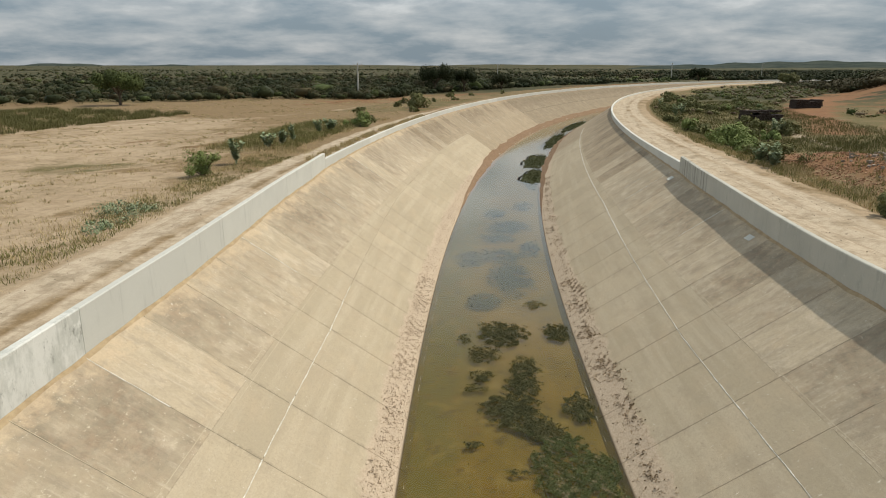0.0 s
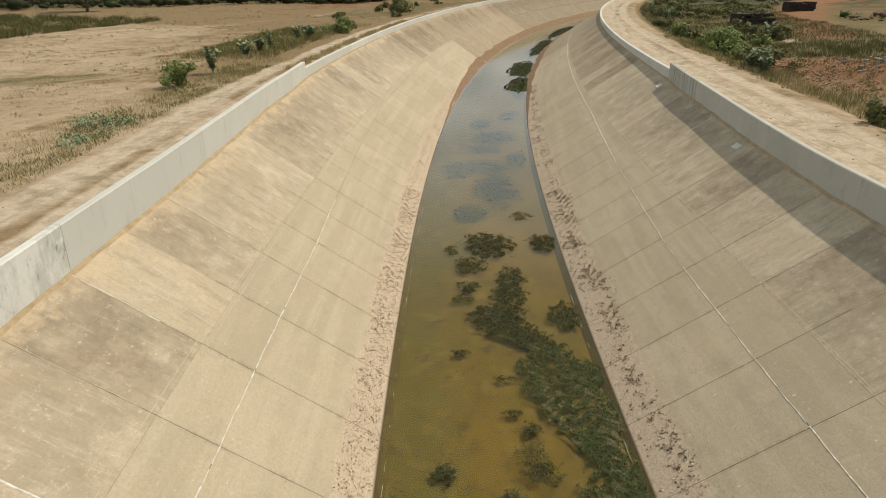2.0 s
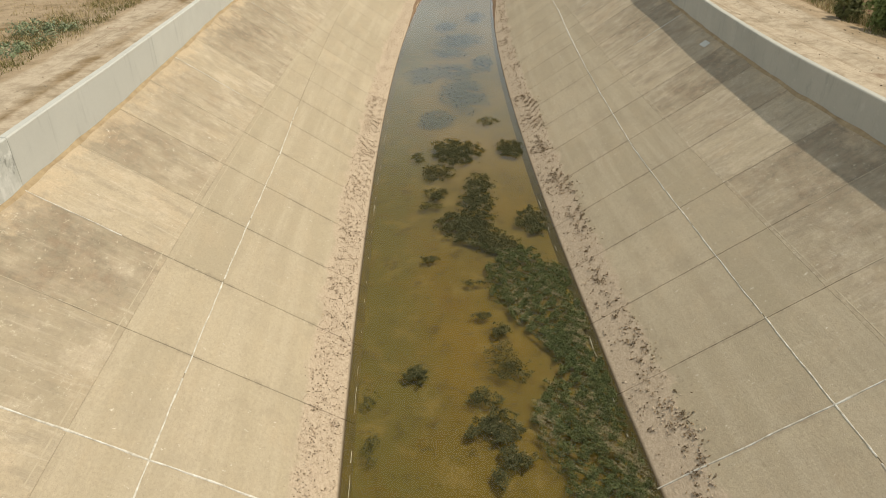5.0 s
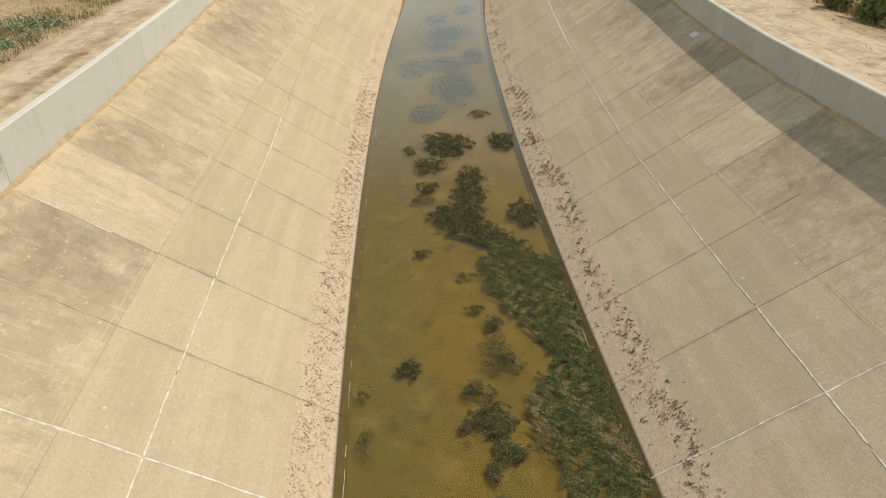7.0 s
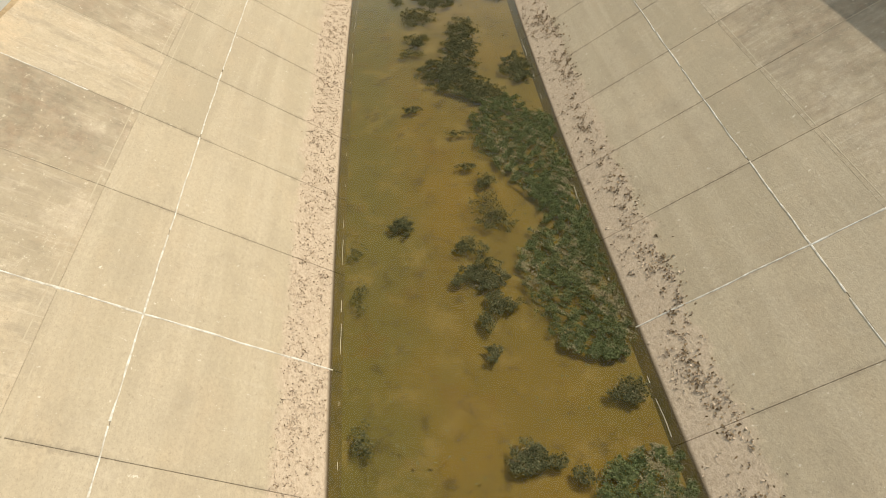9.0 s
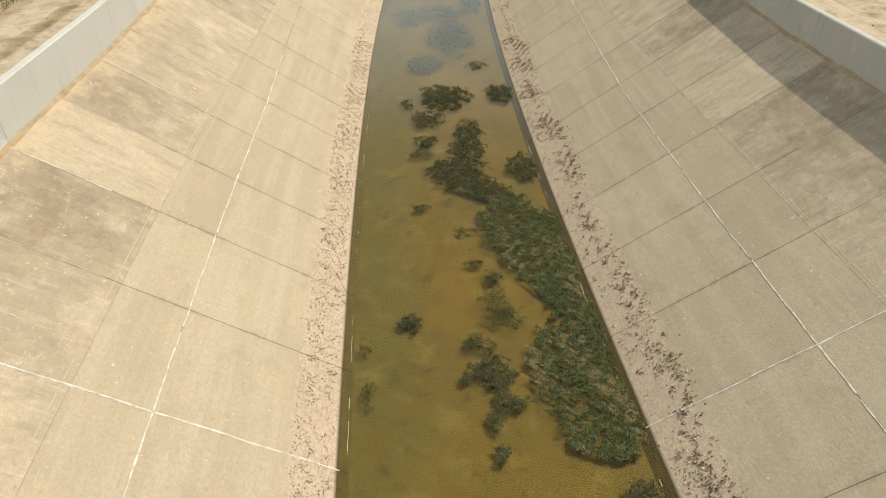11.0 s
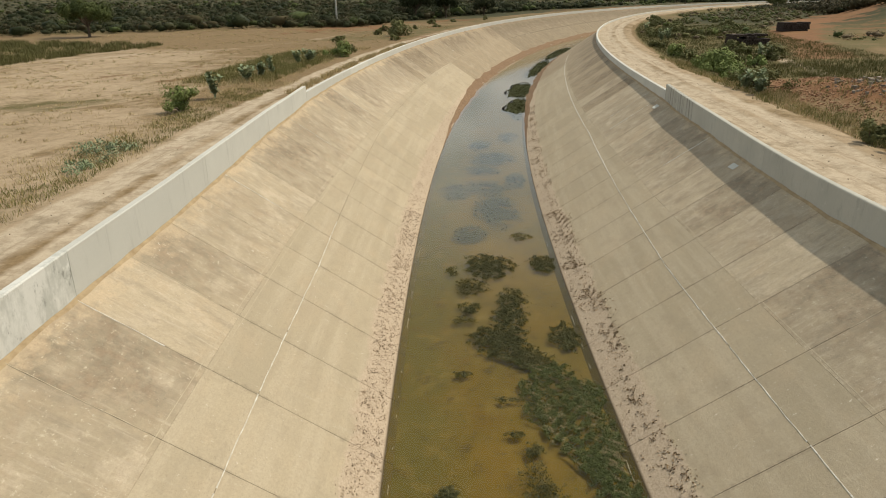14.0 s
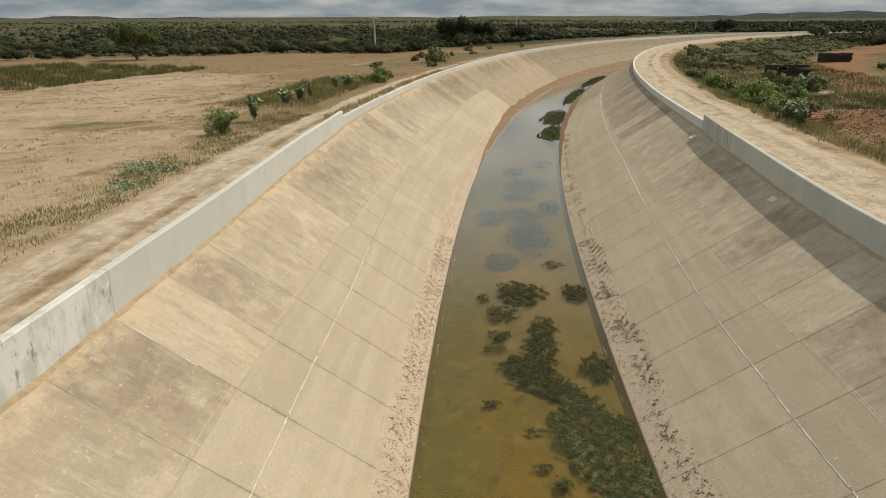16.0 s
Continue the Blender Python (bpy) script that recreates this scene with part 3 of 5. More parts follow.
gv, gf, gz, lanes = [], [], [], []
inner_edge = []
for right, offs in ((False, off_l), (True, off_r)):
    sgn = 1 if right else -1
    base = len(gv)
    ss, oo = np.meshgrid(s_rows, offs, indexing="ij")
    dd = sgn * (wall_face(ss) + WALL_T - 0.01 + oo)
    pts = at(ss, dd, ground_z(ss, oo, right)).reshape(-1, 3)
    gv += list(pts)
    gz.append(np.stack([v.ravel() for v in zones(ss, oo, right)], -1))
    lanes.append(np.stack([ss.ravel(), dd.ravel(), 0 * ss.ravel()], -1))
    m = len(offs)
    for i in range(len(s_rows) - 1):
        for j in range(m - 1):
            a = base + i * m + j
            q = (a, a + 1, a + m + 1, a + m)
            gf.append(q[::-1] if right is False else q)
    if right:
        inner_edge = [base + i * m + m - 1 for i in range(len(s_rows))]
gv += [np.array((4200.0, -2600.0, 4.35))]
gz.append(np.array([[0.2, 0.6, 0.1, 0.0, 1.0]]))
gf.append(tuple(inner_edge[::-1] + [len(gv) - 1])[::-1])
ground = mesh_object("ground", gv, gf, EARTH, smooth=True)
tagged(ground, "sandy tan earth with dry grass and red soil beside the canal", "ground", kind="structure")
lanes.append(np.zeros((1, 3)))
ground.data.attributes.new("lane", "FLOAT_VECTOR", "POINT").data.foreach_set("vector", np.concatenate(lanes).astype(np.float32).ravel())
zz = np.concatenate(gz)
for i, key in enumerate(("sandy", "green", "red", "track", "far")):
    ground.data.attributes.new(key, "FLOAT", "POINT").data.foreach_set("value", zz[:, i].astype(np.float32))


def on_ground(s, d):
    """A place on the ground at station s, offset d from the centre line."""
    s, d = np.broadcast_arrays(np.asarray(s, float), np.asarray(d, float))
    o = np.abs(d) - wall_face(s) - WALL_T
    z = np.where(d > 0, ground_z(s, np.clip(o, 0, 149), True), ground_z(s, np.clip(o, 0, None), False))
    return at(s, d, z)


def ridge(az0, az1, r, height, seed):
    """A far hill as a long rounded ridge seen from the canal."""
    az = np.radians(np.linspace(az0, az1, 60))
    env = np.sin(np.linspace(0, np.pi, 60)) ** 0.6
    top = 4 + height * env * (0.75 + 0.25 * fbm(az * 40, az * 0, 1.0, seed))
    v = []
    for k2, (dr, f) in enumerate(((-500, 0.0), (-180, 0.6), (0, 1.0), (200, 0.7), (600, 0.0))):
        for a, t in zip(az, top):
            v.append(((r + dr) * math.sin(a), (r + dr) * math.cos(a), 3.5 + (t - 3.5) * f))
    f = [(i * 60 + j, i * 60 + j + 1, (i + 1) * 60 + j + 1, (i + 1) * 60 + j) for i in range(4) for j in range(59)]
    return v, f


for lo, hi, r, h, sd in ((14, 44, 2300, 32, 1.0), (-60, -8, 3400, 34, 2.0), (-16, 20, 3900, 26, 3.0)):
    hv, hf = ridge(lo, hi, r, h, sd)
    tagged(mesh_object("backdrop", hv, hf, HILL, smooth=True), "low scrub-covered hills on the horizon", "hill", kind="structure")

# ---------------------------------------------------------------- canal bed and water
sw = np.concatenate([[-600, -100, -40, -20], np.arange(-10, 120, 2.0), np.arange(120, 480, 6.0), [500, 600, 800, 1100]])
cols = np.array([-1, -0.97, -0.9, -0.8, -0.5, 0, 0.5, 0.8, 0.9, 0.97, 1]) 
ss, cc = np.meshgrid(sw, cols, indexing="ij")
wv = at(ss, cc * (HALF + 0.03), 0.0).reshape(-1, 3)
m = len(cols)
wf = [(i * m + j, i * m + j + 1, (i + 1) * m + j + 1, (i + 1) * m + j) for i in range(len(sw) - 1) for j in range(m - 1)]
water = tagged(mesh_object("water", wv, wf, WATER, smooth=True), "shallow murky brown-green water in the canal bottom", "water", kind="structure")
water.visible_shadow = False
BED = -0.13
bv = at(ss, cc * (HALF + BATTER * BED + 0.04), BED).reshape(-1, 3)
bed = tagged(mesh_object("canal_bed", bv, wf, SILT), "brown silt bed of the canal under shallow water", "canal bed", kind="structure")

bed.data.attributes.new("along", "FLOAT_VECTOR", "POINT").data.foreach_set("vector", np.stack([ss, cc * HALF, 0 * ss], -1).astype(np.float32).ravel())

# joint bedding under the slabs, a continuous layer on both banks
LIFT = 0.03
slope_n = np.array([-1.0, BATTER]) / math.hypot(1, BATTER)


def bank(s, side, z, lift=0.0):
    """A place on the bank: side -1 or 1, height z, lift metres out of the slope."""
    s, z = np.broadcast_arrays(np.asarray(s, float), np.asarray(z, float))
    return at(s, side * (offset_at(z) + slope_n[0] * lift), z + slope_n[1] * lift)


def set_along(ob, s, v, w):
    """Stores station and slope length for the material."""
    a = ob.data.attributes.new("along", "FLOAT_VECTOR", "POINT")
    a.data.foreach_set("vector", np.stack([s, v, w], -1).astype(np.float32).ravel())
    bay = ob.data.attributes.new("bay", "FLOAT", "POINT")
    bay.data.foreach_set("value", np.tile(np.array([0, 1, 1, 0], np.float32), len(s) // 4))


lining = {}
for side, nm in ((-1, "left"), (1, "right")):
    ss = sw
    v = np.concatenate([bank(ss, side, -0.8, -0.02), bank(ss, side, crest(ss) + 0.03, -0.02)])
    n = len(ss)
    f = [(i, i + 1, n + i + 1, n + i) if side < 0 else (i, n + i, n + i + 1, i + 1) for i in range(n - 1)]
    lining[side] = tagged(mesh_object("canal_lining", v, f, JOINT), "sloping canal bank lined with weathered tan concrete slabs", "canal bank", kind="structure")

BAY = 2.5
W2 = 2.52
# stain of the upper slabs nearest the camera, by bay
STAIN = {-1: {0: 1, 1: 0, 2: 0, 3: 1, 4: 3, 5: 0, 6: 2, 7: 1, 8: 1, 9: 0, 10: 2}, 1: {2: 0, 3: 1, 4: 2, 5: 3, 6: 0, 7: 1, 8: 3, 9: 1, 10: 2, 11: 3}}


def slab_geometry(side, s0, s1, z0, z1, gap=0.0045):
    """A thin concrete slab with a chamfered rim, between two stations and two height lines."""
    v, al = [], []
    cut = 0.008
    for lift, ins in ((-0.018, 0.0), (0.0 - cut * 0.5, 0.0), (0.0, cut)):
        for s, zf in ((s0 + gap + ins, z0), (s1 - gap - ins, z0), (s1 - gap - ins, z1), (s0 + gap + ins, z1)):
            lowz = zf is z0
            z = float(zf(s)) + (gap * (0.15 if zf in TIGHT else 1.0) + ins * (0.3 if zf in TIGHT else 1.0)) * 0.55 * (1 if lowz else -1)
            v.append(bank(s, side, z, lift + 0.0))
            al.append((s * 1.0 + side * 400, z * 1.803, (float(crest(s)) - z) * 1.8 + (0.25 if side > 0 else 0.0)))
    f = [(8, 9, 10, 11)]
    for r in (0, 4):
        for j in range(4):
            a, b = r + j, r + (j + 1) % 4
            f.append((a, b, b + 4, a + 4))
    if side < 0:
        f = [q[::-1] for q in f]
    return v, f, al


upper_joint = lambda s: W2 + 0.0 * s
TIGHT = (upper_joint,)
ROWS_Z = [(lambda s: -0.45, white_line), (white_line, upper_joint), (upper_joint, crest)]

slab_rng = random.Random(3)
for side in (-1, 1):
    start = 0.3 if side < 0 else 0.7
    bays = [start - 5.0 + BAY * i for i in range(50)]
    for s0 in bays:
        mood, dim = slab_rng.random(), slab_rng.random()
        for row, (za, zb) in enumerate(ROWS_Z):
            v, f, al = slab_geometry(side, s0, s0 + BAY, za, zb)
            level = 3 if mood > 0.8 else 2 if mood > 0.45 else 1 if mood > 0.2 else 0
            mat = SLABS[STAIN[side].get(round((s0 - start) / BAY), level)] if row == 2 else SLAB_LOW
            # with distance, more slabs take the copies with shade in their colour
            if row == 2 and dim < (s0 - 38) / 36 or s0 > 78:
                mat = SLAB_SHADED_STAINED if row == 2 and mood > 0.45 else SLAB_SHADED
            ob = mesh_object("slab", v, f, mat, lining[side])
            al = np.array(al)
            set_along(ob, al[:, 0], al[:, 1], al[:, 2])
    # the far bays, too small to tell apart singly
    fv, ff, fa = [], [], []
    s0 = bays[-1] + BAY
    while s0 < 520:
        for za, zb in (ROWS_Z[0], ROWS_Z[2]):
            v, f, al = slab_geometry(side, s0, s0 + BAY, za, zb, 0.03)
            o = len(fv)
            fv += v
            ff += [tuple(i + o for i in q) for q in f]
            fa += al
        s0 += BAY
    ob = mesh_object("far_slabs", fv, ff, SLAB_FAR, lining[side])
    tagged(ob, "distant weathered concrete slabs with shade in their colour", kind="stuff")
    fa = np.array(fa)
    set_along(ob, fa[:, 0], fa[:, 1], fa[:, 2])


def strip(side, s, z, width, lift, ragged=0.0, seed=0):
    """A raised band along a height line of the bank."""
    s = np.asarray(s, float)
    z = np.asarray(z, float) + ragged * fbm(s, s * 0, 0.35, seed)
    w = width * 0.55 * (1 + (0.5 * fbm(s, s * 0 + 3, 0.22, seed + 1) if ragged else 0)) / 2
    n = len(s)
    v = np.concatenate([bank(s, side, z - w, 0.0), bank(s, side, z - w * 0.6, lift), bank(s, side, z + w * 0.6, lift), bank(s, side, z + w, 0.0)])
    f = [(r * n + i, r * n + i + 1, (r + 1) * n + i + 1, (r + 1) * n + i) for r in range(3) for i in range(n - 1)]
    return v, f if side < 0 else [q[::-1] for q in f]


def cross_strip(side, s, z0, z1, width, lift, seed):
    """A raised band up the slope at station s."""
    z = np.arange(z0, z1, 0.05)
    c = s + 0.012 * fbm(z, z * 0, 0.2, seed)
    w = width * (1 + 0.4 * fbm(z, z * 0 + 5, 0.12, seed)) / 2
    n = len(z)
    v = np.concatenate([bank(c - w, side, z, 0.0), bank(c - w * 0.6, side, z, lift), bank(c + w * 0.6, side, z, lift), bank(c + w, side, z, 0.0)])
    f = [(r * n + i, r * n + i + 1, (r + 1) * n + i + 1, (r + 1) * n + i) for r in range(3) for i in range(n - 1)]
    return v, f if side > 0 else [q[::-1] for q in f]


for side in (-1, 1):
    # white sealing compound along the lower joint, broken here and there
    s = -4.0
    j = 0
    end = 24.5 if side < 0 else 92.0
    while s < end:
        ln = slab_rng.uniform(1.6, 4.2)
        st = np.arange(s, min(s + ln, end), 0.12)
        if len(st) > 2:
            v, f = strip(side, st, white_line(st), 0.027 if s < 30 else 0.05, 0.008, 0.006, j)
            mesh_object("joint_seal", v, f, SEAL, lining[side])
        s += ln + slab_rng.choice([0.02, 0.05, 0.3 if s > 15 else 0.05])
        j += 1
    # the seal along the toe of the slope, broken, under the water
    for j in range(26):
        s = -2.0 + j * 1.25 + slab_rng.uniform(0, 0.4)
        st = np.arange(s, s + slab_rng.choice([0.1, 0.15, 0.3, 0.8]), 0.03)
        v, f = strip(side, st, BED + 0.035 + 0 * st, 0.012, 0.004, 0.008, j + 30)
        mesh_object("joint_seal", v, f, SEAL, lining[side])
    st = np.arange(-6, 140, 0.5)
    for dz in (-0.07, 0.07) if side < 0 else (0.05,):
        v, f = strip(side, st, W2 + dz + 0 * st, 0.024, 0.002, 0.003, 9 + dz)
        mesh_object("mortar_ridge", v, f, RIDGE, lining[side])
    v, f = cross_strip(side, 7.8 if side < 0 else 8.2, -0.02, 3.6, 0.038, 0.008, 4)
    mesh_object("joint_seal", v, f, SEAL, lining[side], "white sealed cross joint")
    # mortar lips along some of the upper cross joints
    start = 0.3 if side < 0 else 0.7
    for i in range(3, 40):
        sj = start - 5 + BAY * i
        if slab_rng.random() < 0.85:
            v, f = cross_strip(side, sj, W2 + 0.15 + slab_rng.uniform(0, 0.5), float(crest(sj)) - 0.02, 0.018 + 0.022 * slab_rng.random(), 0.007, i)
            mesh_object("mortar_ridge", v, f, SEAL if slab_rng.random() < 0.16 else RIDGE, lining[side])

# ---------------------------------------------------------------- parapet walls
def wall_panel(side, s0, s1, parent, mat, base=0.0):
    """A length of cast wall with a chamfered coping edge."""
    s = np.linspace(s0 + 0.006, s1 - 0.006, max(2, int((s1 - s0) / 1.5) + 1))
    n = len(s)
    face, top = wall_face(s), wall_top(np.clip(s, s0 + 0.05, s1 - 0.05), side)
    c = 0.025
    prof = [(face, crest(s) - 0.25), (face, top - c), (face + c, top), (face + WALL_T - c, top), (face + WALL_T, top - c), (face + WALL_T, crest(s) - 0.25)]
    v = np.concatenate([at(s, side * d, z) for d, z in prof])
    f = [(r * n + i, r * n + i + 1, (r + 1) * n + i + 1, (r + 1) * n + i) for r in range(5) for i in range(n - 1)]
    f += [tuple(r * n for r in range(6)), tuple(r * n + n - 1 for r in range(5, -1, -1))]
    return mesh_object("wall_panel", v, f if side < 0 else [q[::-1] for q in f], mat, parent)


for side, cuts in ((-1, [-60, -30, -10, 2.0, 12.9, 21.3, 29.5, KINK]), (1, [-60, -30, -8, 3.0, 13.0, 22.6, 31.5, KINK])):
    par = empty("parapet_wall", at(10, side * 9.3, 4.2), "tall pale grey concrete parapet wall along the canal bank", "wall", kind="structure")
    par.location = (0, 0, 0)
    for i, (a, b) in enumerate(zip(cuts, cuts[1:])):
        wall_panel(side, a, b, par, WALL_MOULDY if side < 0 and b < 14 else WALL_DRIPS if side > 0 and b == KINK else WALL if side < 0 else WALL_SHADE_SIDE)
    low = empty("low_kerb_wall", (0, 0, 0), "low pale concrete kerb wall along the canal bank", "wall", kind="structure")
    a = KINK
    while a < 520:
        b = a + (6.0 if a < 150 else 25.0)
        wall_panel(side, a, b, low, WALL_PALE)
        a = b
    # sandy mortar washed along the wall's foot
    s = np.arange(-10, 60, 0.15)
    h1 = 0.012 + 0.02 * np.clip(fbm(s, s * 0, 0.5, side), -0.6, 1)
    up = 0.03 + 0.02 * fbm(s, s * 0 + 2, 0.4, side + 2)
    v = np.concatenate([bank(s, side, crest(s) - 0.03 - h1, 0.001), bank(s, side, crest(s) - 0.015, 0.012), at(s, side * (wall_face(s) - 0.004), crest(s) + up)])
    n = len(s)
    f = [(r * n + i, r * n + i + 1, (r + 1) * n + i + 1, (r + 1) * n + i) for r in range(2) for i in range(n - 1)]
    mesh_object("mortar_fillet", v, f if side < 0 else [q[::-1] for q in f], MORTAR, par, "sandy mortar at the wall foot")


def rough_block(name, place, size, mat, label, category, turn=0.0, seed=1, parent=None):
    """A worn block with uneven faces and softened edges."""
    bm = bmesh.new()
    bmesh.ops.create_cube(bm, size=1)
    bmesh.ops.subdivide_edges(bm, edges=bm.edges[:], cuts=3, use_grid_fill=True)
    r = random.Random(seed)
    for v in bm.verts:
        k2 = v.co.length / 0.866
        v.co *= 1 - 0.10 * max(0, k2 - 0.8) * 5 * r.random()
        v.co += Vector([r.uniform(-0.025, 0.025) for _ in range(3)])
        v.co = Vector([a * b for a, b in zip(v.co, size)])
    me = bpy.data.meshes.new(name)
    bm.to_mesh(me)
    bm.free()
    me.materials.append(mat)
    ob = new(name, me)
    ob.matrix_world = Matrix.Translation(place) @ pose(0, 0, 0, 0, 0, turn)
    if category:
        tagged(ob, label, category)
    return ob


blk = rough_block("concrete_block", bank(24.2, 1, 4.06, -0.005), (0.26, 0.42, 0.05), WALL_PALE, "pale concrete patch on the bank below the wall", "concrete block", 0, 5)
blk.rotation_euler = (0, -math.atan(1 / BATTER), 0.03)
blk = rough_block("concrete_block", bank(37.0, 1, 4.25, -0.005), (0.3, 0.5, 0.06), WALL, "small grey concrete lump at the end of the wall", "concrete block", 0, 6)
blk.rotation_euler = (0, -math.atan(1 / BATTER), -0.05)

k = Mat("dried_mud", 0.95, 0.15)
g = k.noise(k.place(), 3.5, 7, 0.75)
MUD = k.done(k.mix(k.ramp(g, 0.35, 0.65), (0.30, 0.20, 0.125), (0.16, 0.10, 0.06)), g, 0.8, 0.08)

# ---------------------------------------------------------------- algae in the water
def patch(s, d, rs, rd, n, ragged=0.35, seed=0.0):
    """Places (s, d) inside a ragged ellipse."""
    a, r = rng.uniform(0, 2 * np.pi, n), np.sqrt(rng.uniform(0, 1, n))
    edge = 1 + ragged * (0.5 * rng.normal(0, 0.35, n) + np.sin(3 * a + seed) * 0.4 + np.sin(7 * a + 2.1 * seed) * 0.35 + np.sin(13 * a + 5 * seed) * 0.3)
    p = np.stack([s + rs * r * edge * np.cos(a), d + rd * r * edge * np.sin(a)], -1)
    keep = fbm(p[:, 0], p[:, 1], 0.15, seed) + 0.6 * fbm(p[:, 0], p[:, 1], 0.06, seed + 3) + rng.uniform(-0.5, 0.5, n) > -1.0 + 1.25 * r
    return p[keep]


def algae(name, pts, mat, size, high, label, flat=0.55, deep=0.0):
    pts = pts[np.abs(pts[:, 1]) < HALF - 0.04 - 1.2 * deep]
    z = rng.uniform(-deep, high, len(pts))
    q = leaves(at(pts[:, 0], pts[:, 1], z), size, flat, 1.8)
    q[:, :, 2] = np.maximum(q[:, :, 2], -deep - 0.01)
    return tagged(quads(name, q, mat), label, "algae", "algae on the water", "stuff")


belt_s = np.array([3.0, 3.6, 5.0, 5.5, 5.75, 7.5, 7.9, 8.9, 9.7, 10.6, 11.2, 11.8, 12.7, 13.7, 14.5, 15.6, 16.9, 17.6, 18.4, 19.2, 20.2, 20.8])
belt_lo = np.array([1.9, 1.35, 1.22, 1.64, 2.2, 2.0, 1.3, 1.02, 0.91, 1.06, 1.44, 1.75, 1.45, 1.05, 0.65, 0.62, 0.75, -0.3, -0.65, -0.5, 0.05, 0.4])
belt_hi = np.array([2.9, 2.9, 2.9, 2.84, 2.3, 2.4, 2.66, 2.85, 2.85, 2.84, 2.8, 2.75, 2.75, 2.8, 2.8, 2.85, 2.1, 1.3, 1.25, 1.35, 1.25, 0.9])
n = 360000
bs = rng.uniform(3.0, 20.8, n)
lo, hi = np.interp(bs, belt_s, belt_lo), np.interp(bs, belt_s, belt_hi)
u = rng.uniform(0, 1, n)
bd = lo - 0.12 + (hi - lo + 0.24) * u
inside = np.minimum(u * (hi - lo + 0.24), (1 - u) * (hi - lo + 0.5)) - 0.13 + 0.14 * fbm(bs, bd, 0.13, 2) + 0.16 * fbm(bs, bd, 0.4, 6) + 0.12 * fbm(bs, bd, 0.9, 8) + rng.normal(0, 0.06, n)
keep = (inside > 0) & (fbm(bs, bd, 0.10, 1.0) + 0.5 * fbm(bs, bd, 0.05, 3.0) + 0.6 * fbm(bs, bd, 0.5, 9.0) + rng.uniform(-0.5, 0.5, n) > -0.30 + 0.5 * (inside < 0.15)) & ~((bs > 5.75) & (bs < 7.5)) & (bs + 0.5 * fbm(bs, bd, 0.4, 5) < 17.2)
belt = np.stack([bs, bd], -1)[keep]
pale = 0.6 * fbm(belt[:, 0] * 0.6, belt[:, 1] * 1.6, 0.5, 4.0) + 0.6 * fbm(belt[:, 0], belt[:, 1], 0.1, 2.0) + rng.normal(0, 0.22, len(belt)) > 0.46
algae("algae_mat", belt[~pale], ALGAE, 0.019, 0.03, "dark green algae mat drifting on the murky water", 0.35, 0.03)
algae("algae_mat", belt[pale], ALGAE_PALE, 0.016, 0.03, "yellowish dried top of the algae mat on the water")
CLUMPS = [(18.6, 0.25, 1.1, 0.95, 5200), (20.3, 0.65, 0.9, 0.6, 2600), (17.4, 1.0, 0.7, 0.7, 2000), (24.6, 0.15, 1.35, 0.95, 5200), (24.8, 2.25, 0.95, 0.55, 2400), (18.7, 2.30, 0.95, 0.5, 2400), (21.6, 0.85, 0.85, 0.55, 1500), (22.6, -0.6, 0.75, 0.65, 1300),
          (20.8, -0.68, 0.45, 0.4, 700), (11.6, -1.43, 0.32, 0.28, 500), (9.9, 0.15, 0.5, 0.55, 1700), (10.8, 0.02, 0.3, 0.4, 450), (9.1, 0.45, 0.3, 0.38, 650),
          (8.65, 0.1, 0.3, 0.18, 220), (11.6, 0.70, 0.38, 0.5, 520), (12.2, 0.55, 0.5, 0.4, 330), (13.1, 0.65, 0.3, 0.24, 330), (16.5, -1.0, 0.2, 0.28, 200),
          (15.2, 0.2, 0.16, 0.3, 180), (13.7, 0.24, 0.14, 0.25, 130), (6.8, 2.3, 0.3, 0.4, 700), (5.7, 0.31, 0.35, 0.36, 800), (6.3, -2.3, 0.5, 0.2, 260),
          (7.85, 0.08, 0.2, 0.2, 240), (5.6, 0.75, 0.14, 0.2, 120), (5.3, 1.1, 0.18, 0.24, 160), (9.5, -2.35, 0.5, 0.2, 130), (10.9, -2.4, 0.3, 0.18, 90), (17.6, 0.0, 0.2, 0.4, 240),
          (24.0, -1.3, 0.5, 0.3, 260), (19.9, -0.9, 0.3, 0.5, 300), (28.0, 1.6, 0.6, 0.5, 420)]
for i, (s, d, rs, rd, n) in enumerate(CLUMPS):
    algae("algae_clump", patch(s, d, rs, rd, int(n * 6.0), 0.28, i * 1.3), ALGAE_CLUMP, 0.018, 0.045, "small ragged clump of dark green algae on the water", 0.35, 0.015)
    if n > 600:
        algae("algae_clump", patch(s, d, rs * 0.8, rd * 0.8, n // 3, 0.3, i * 1.7), ALGAE_PALE, 0.021, 0.02, "pale dried flecks on a floating algae clump")
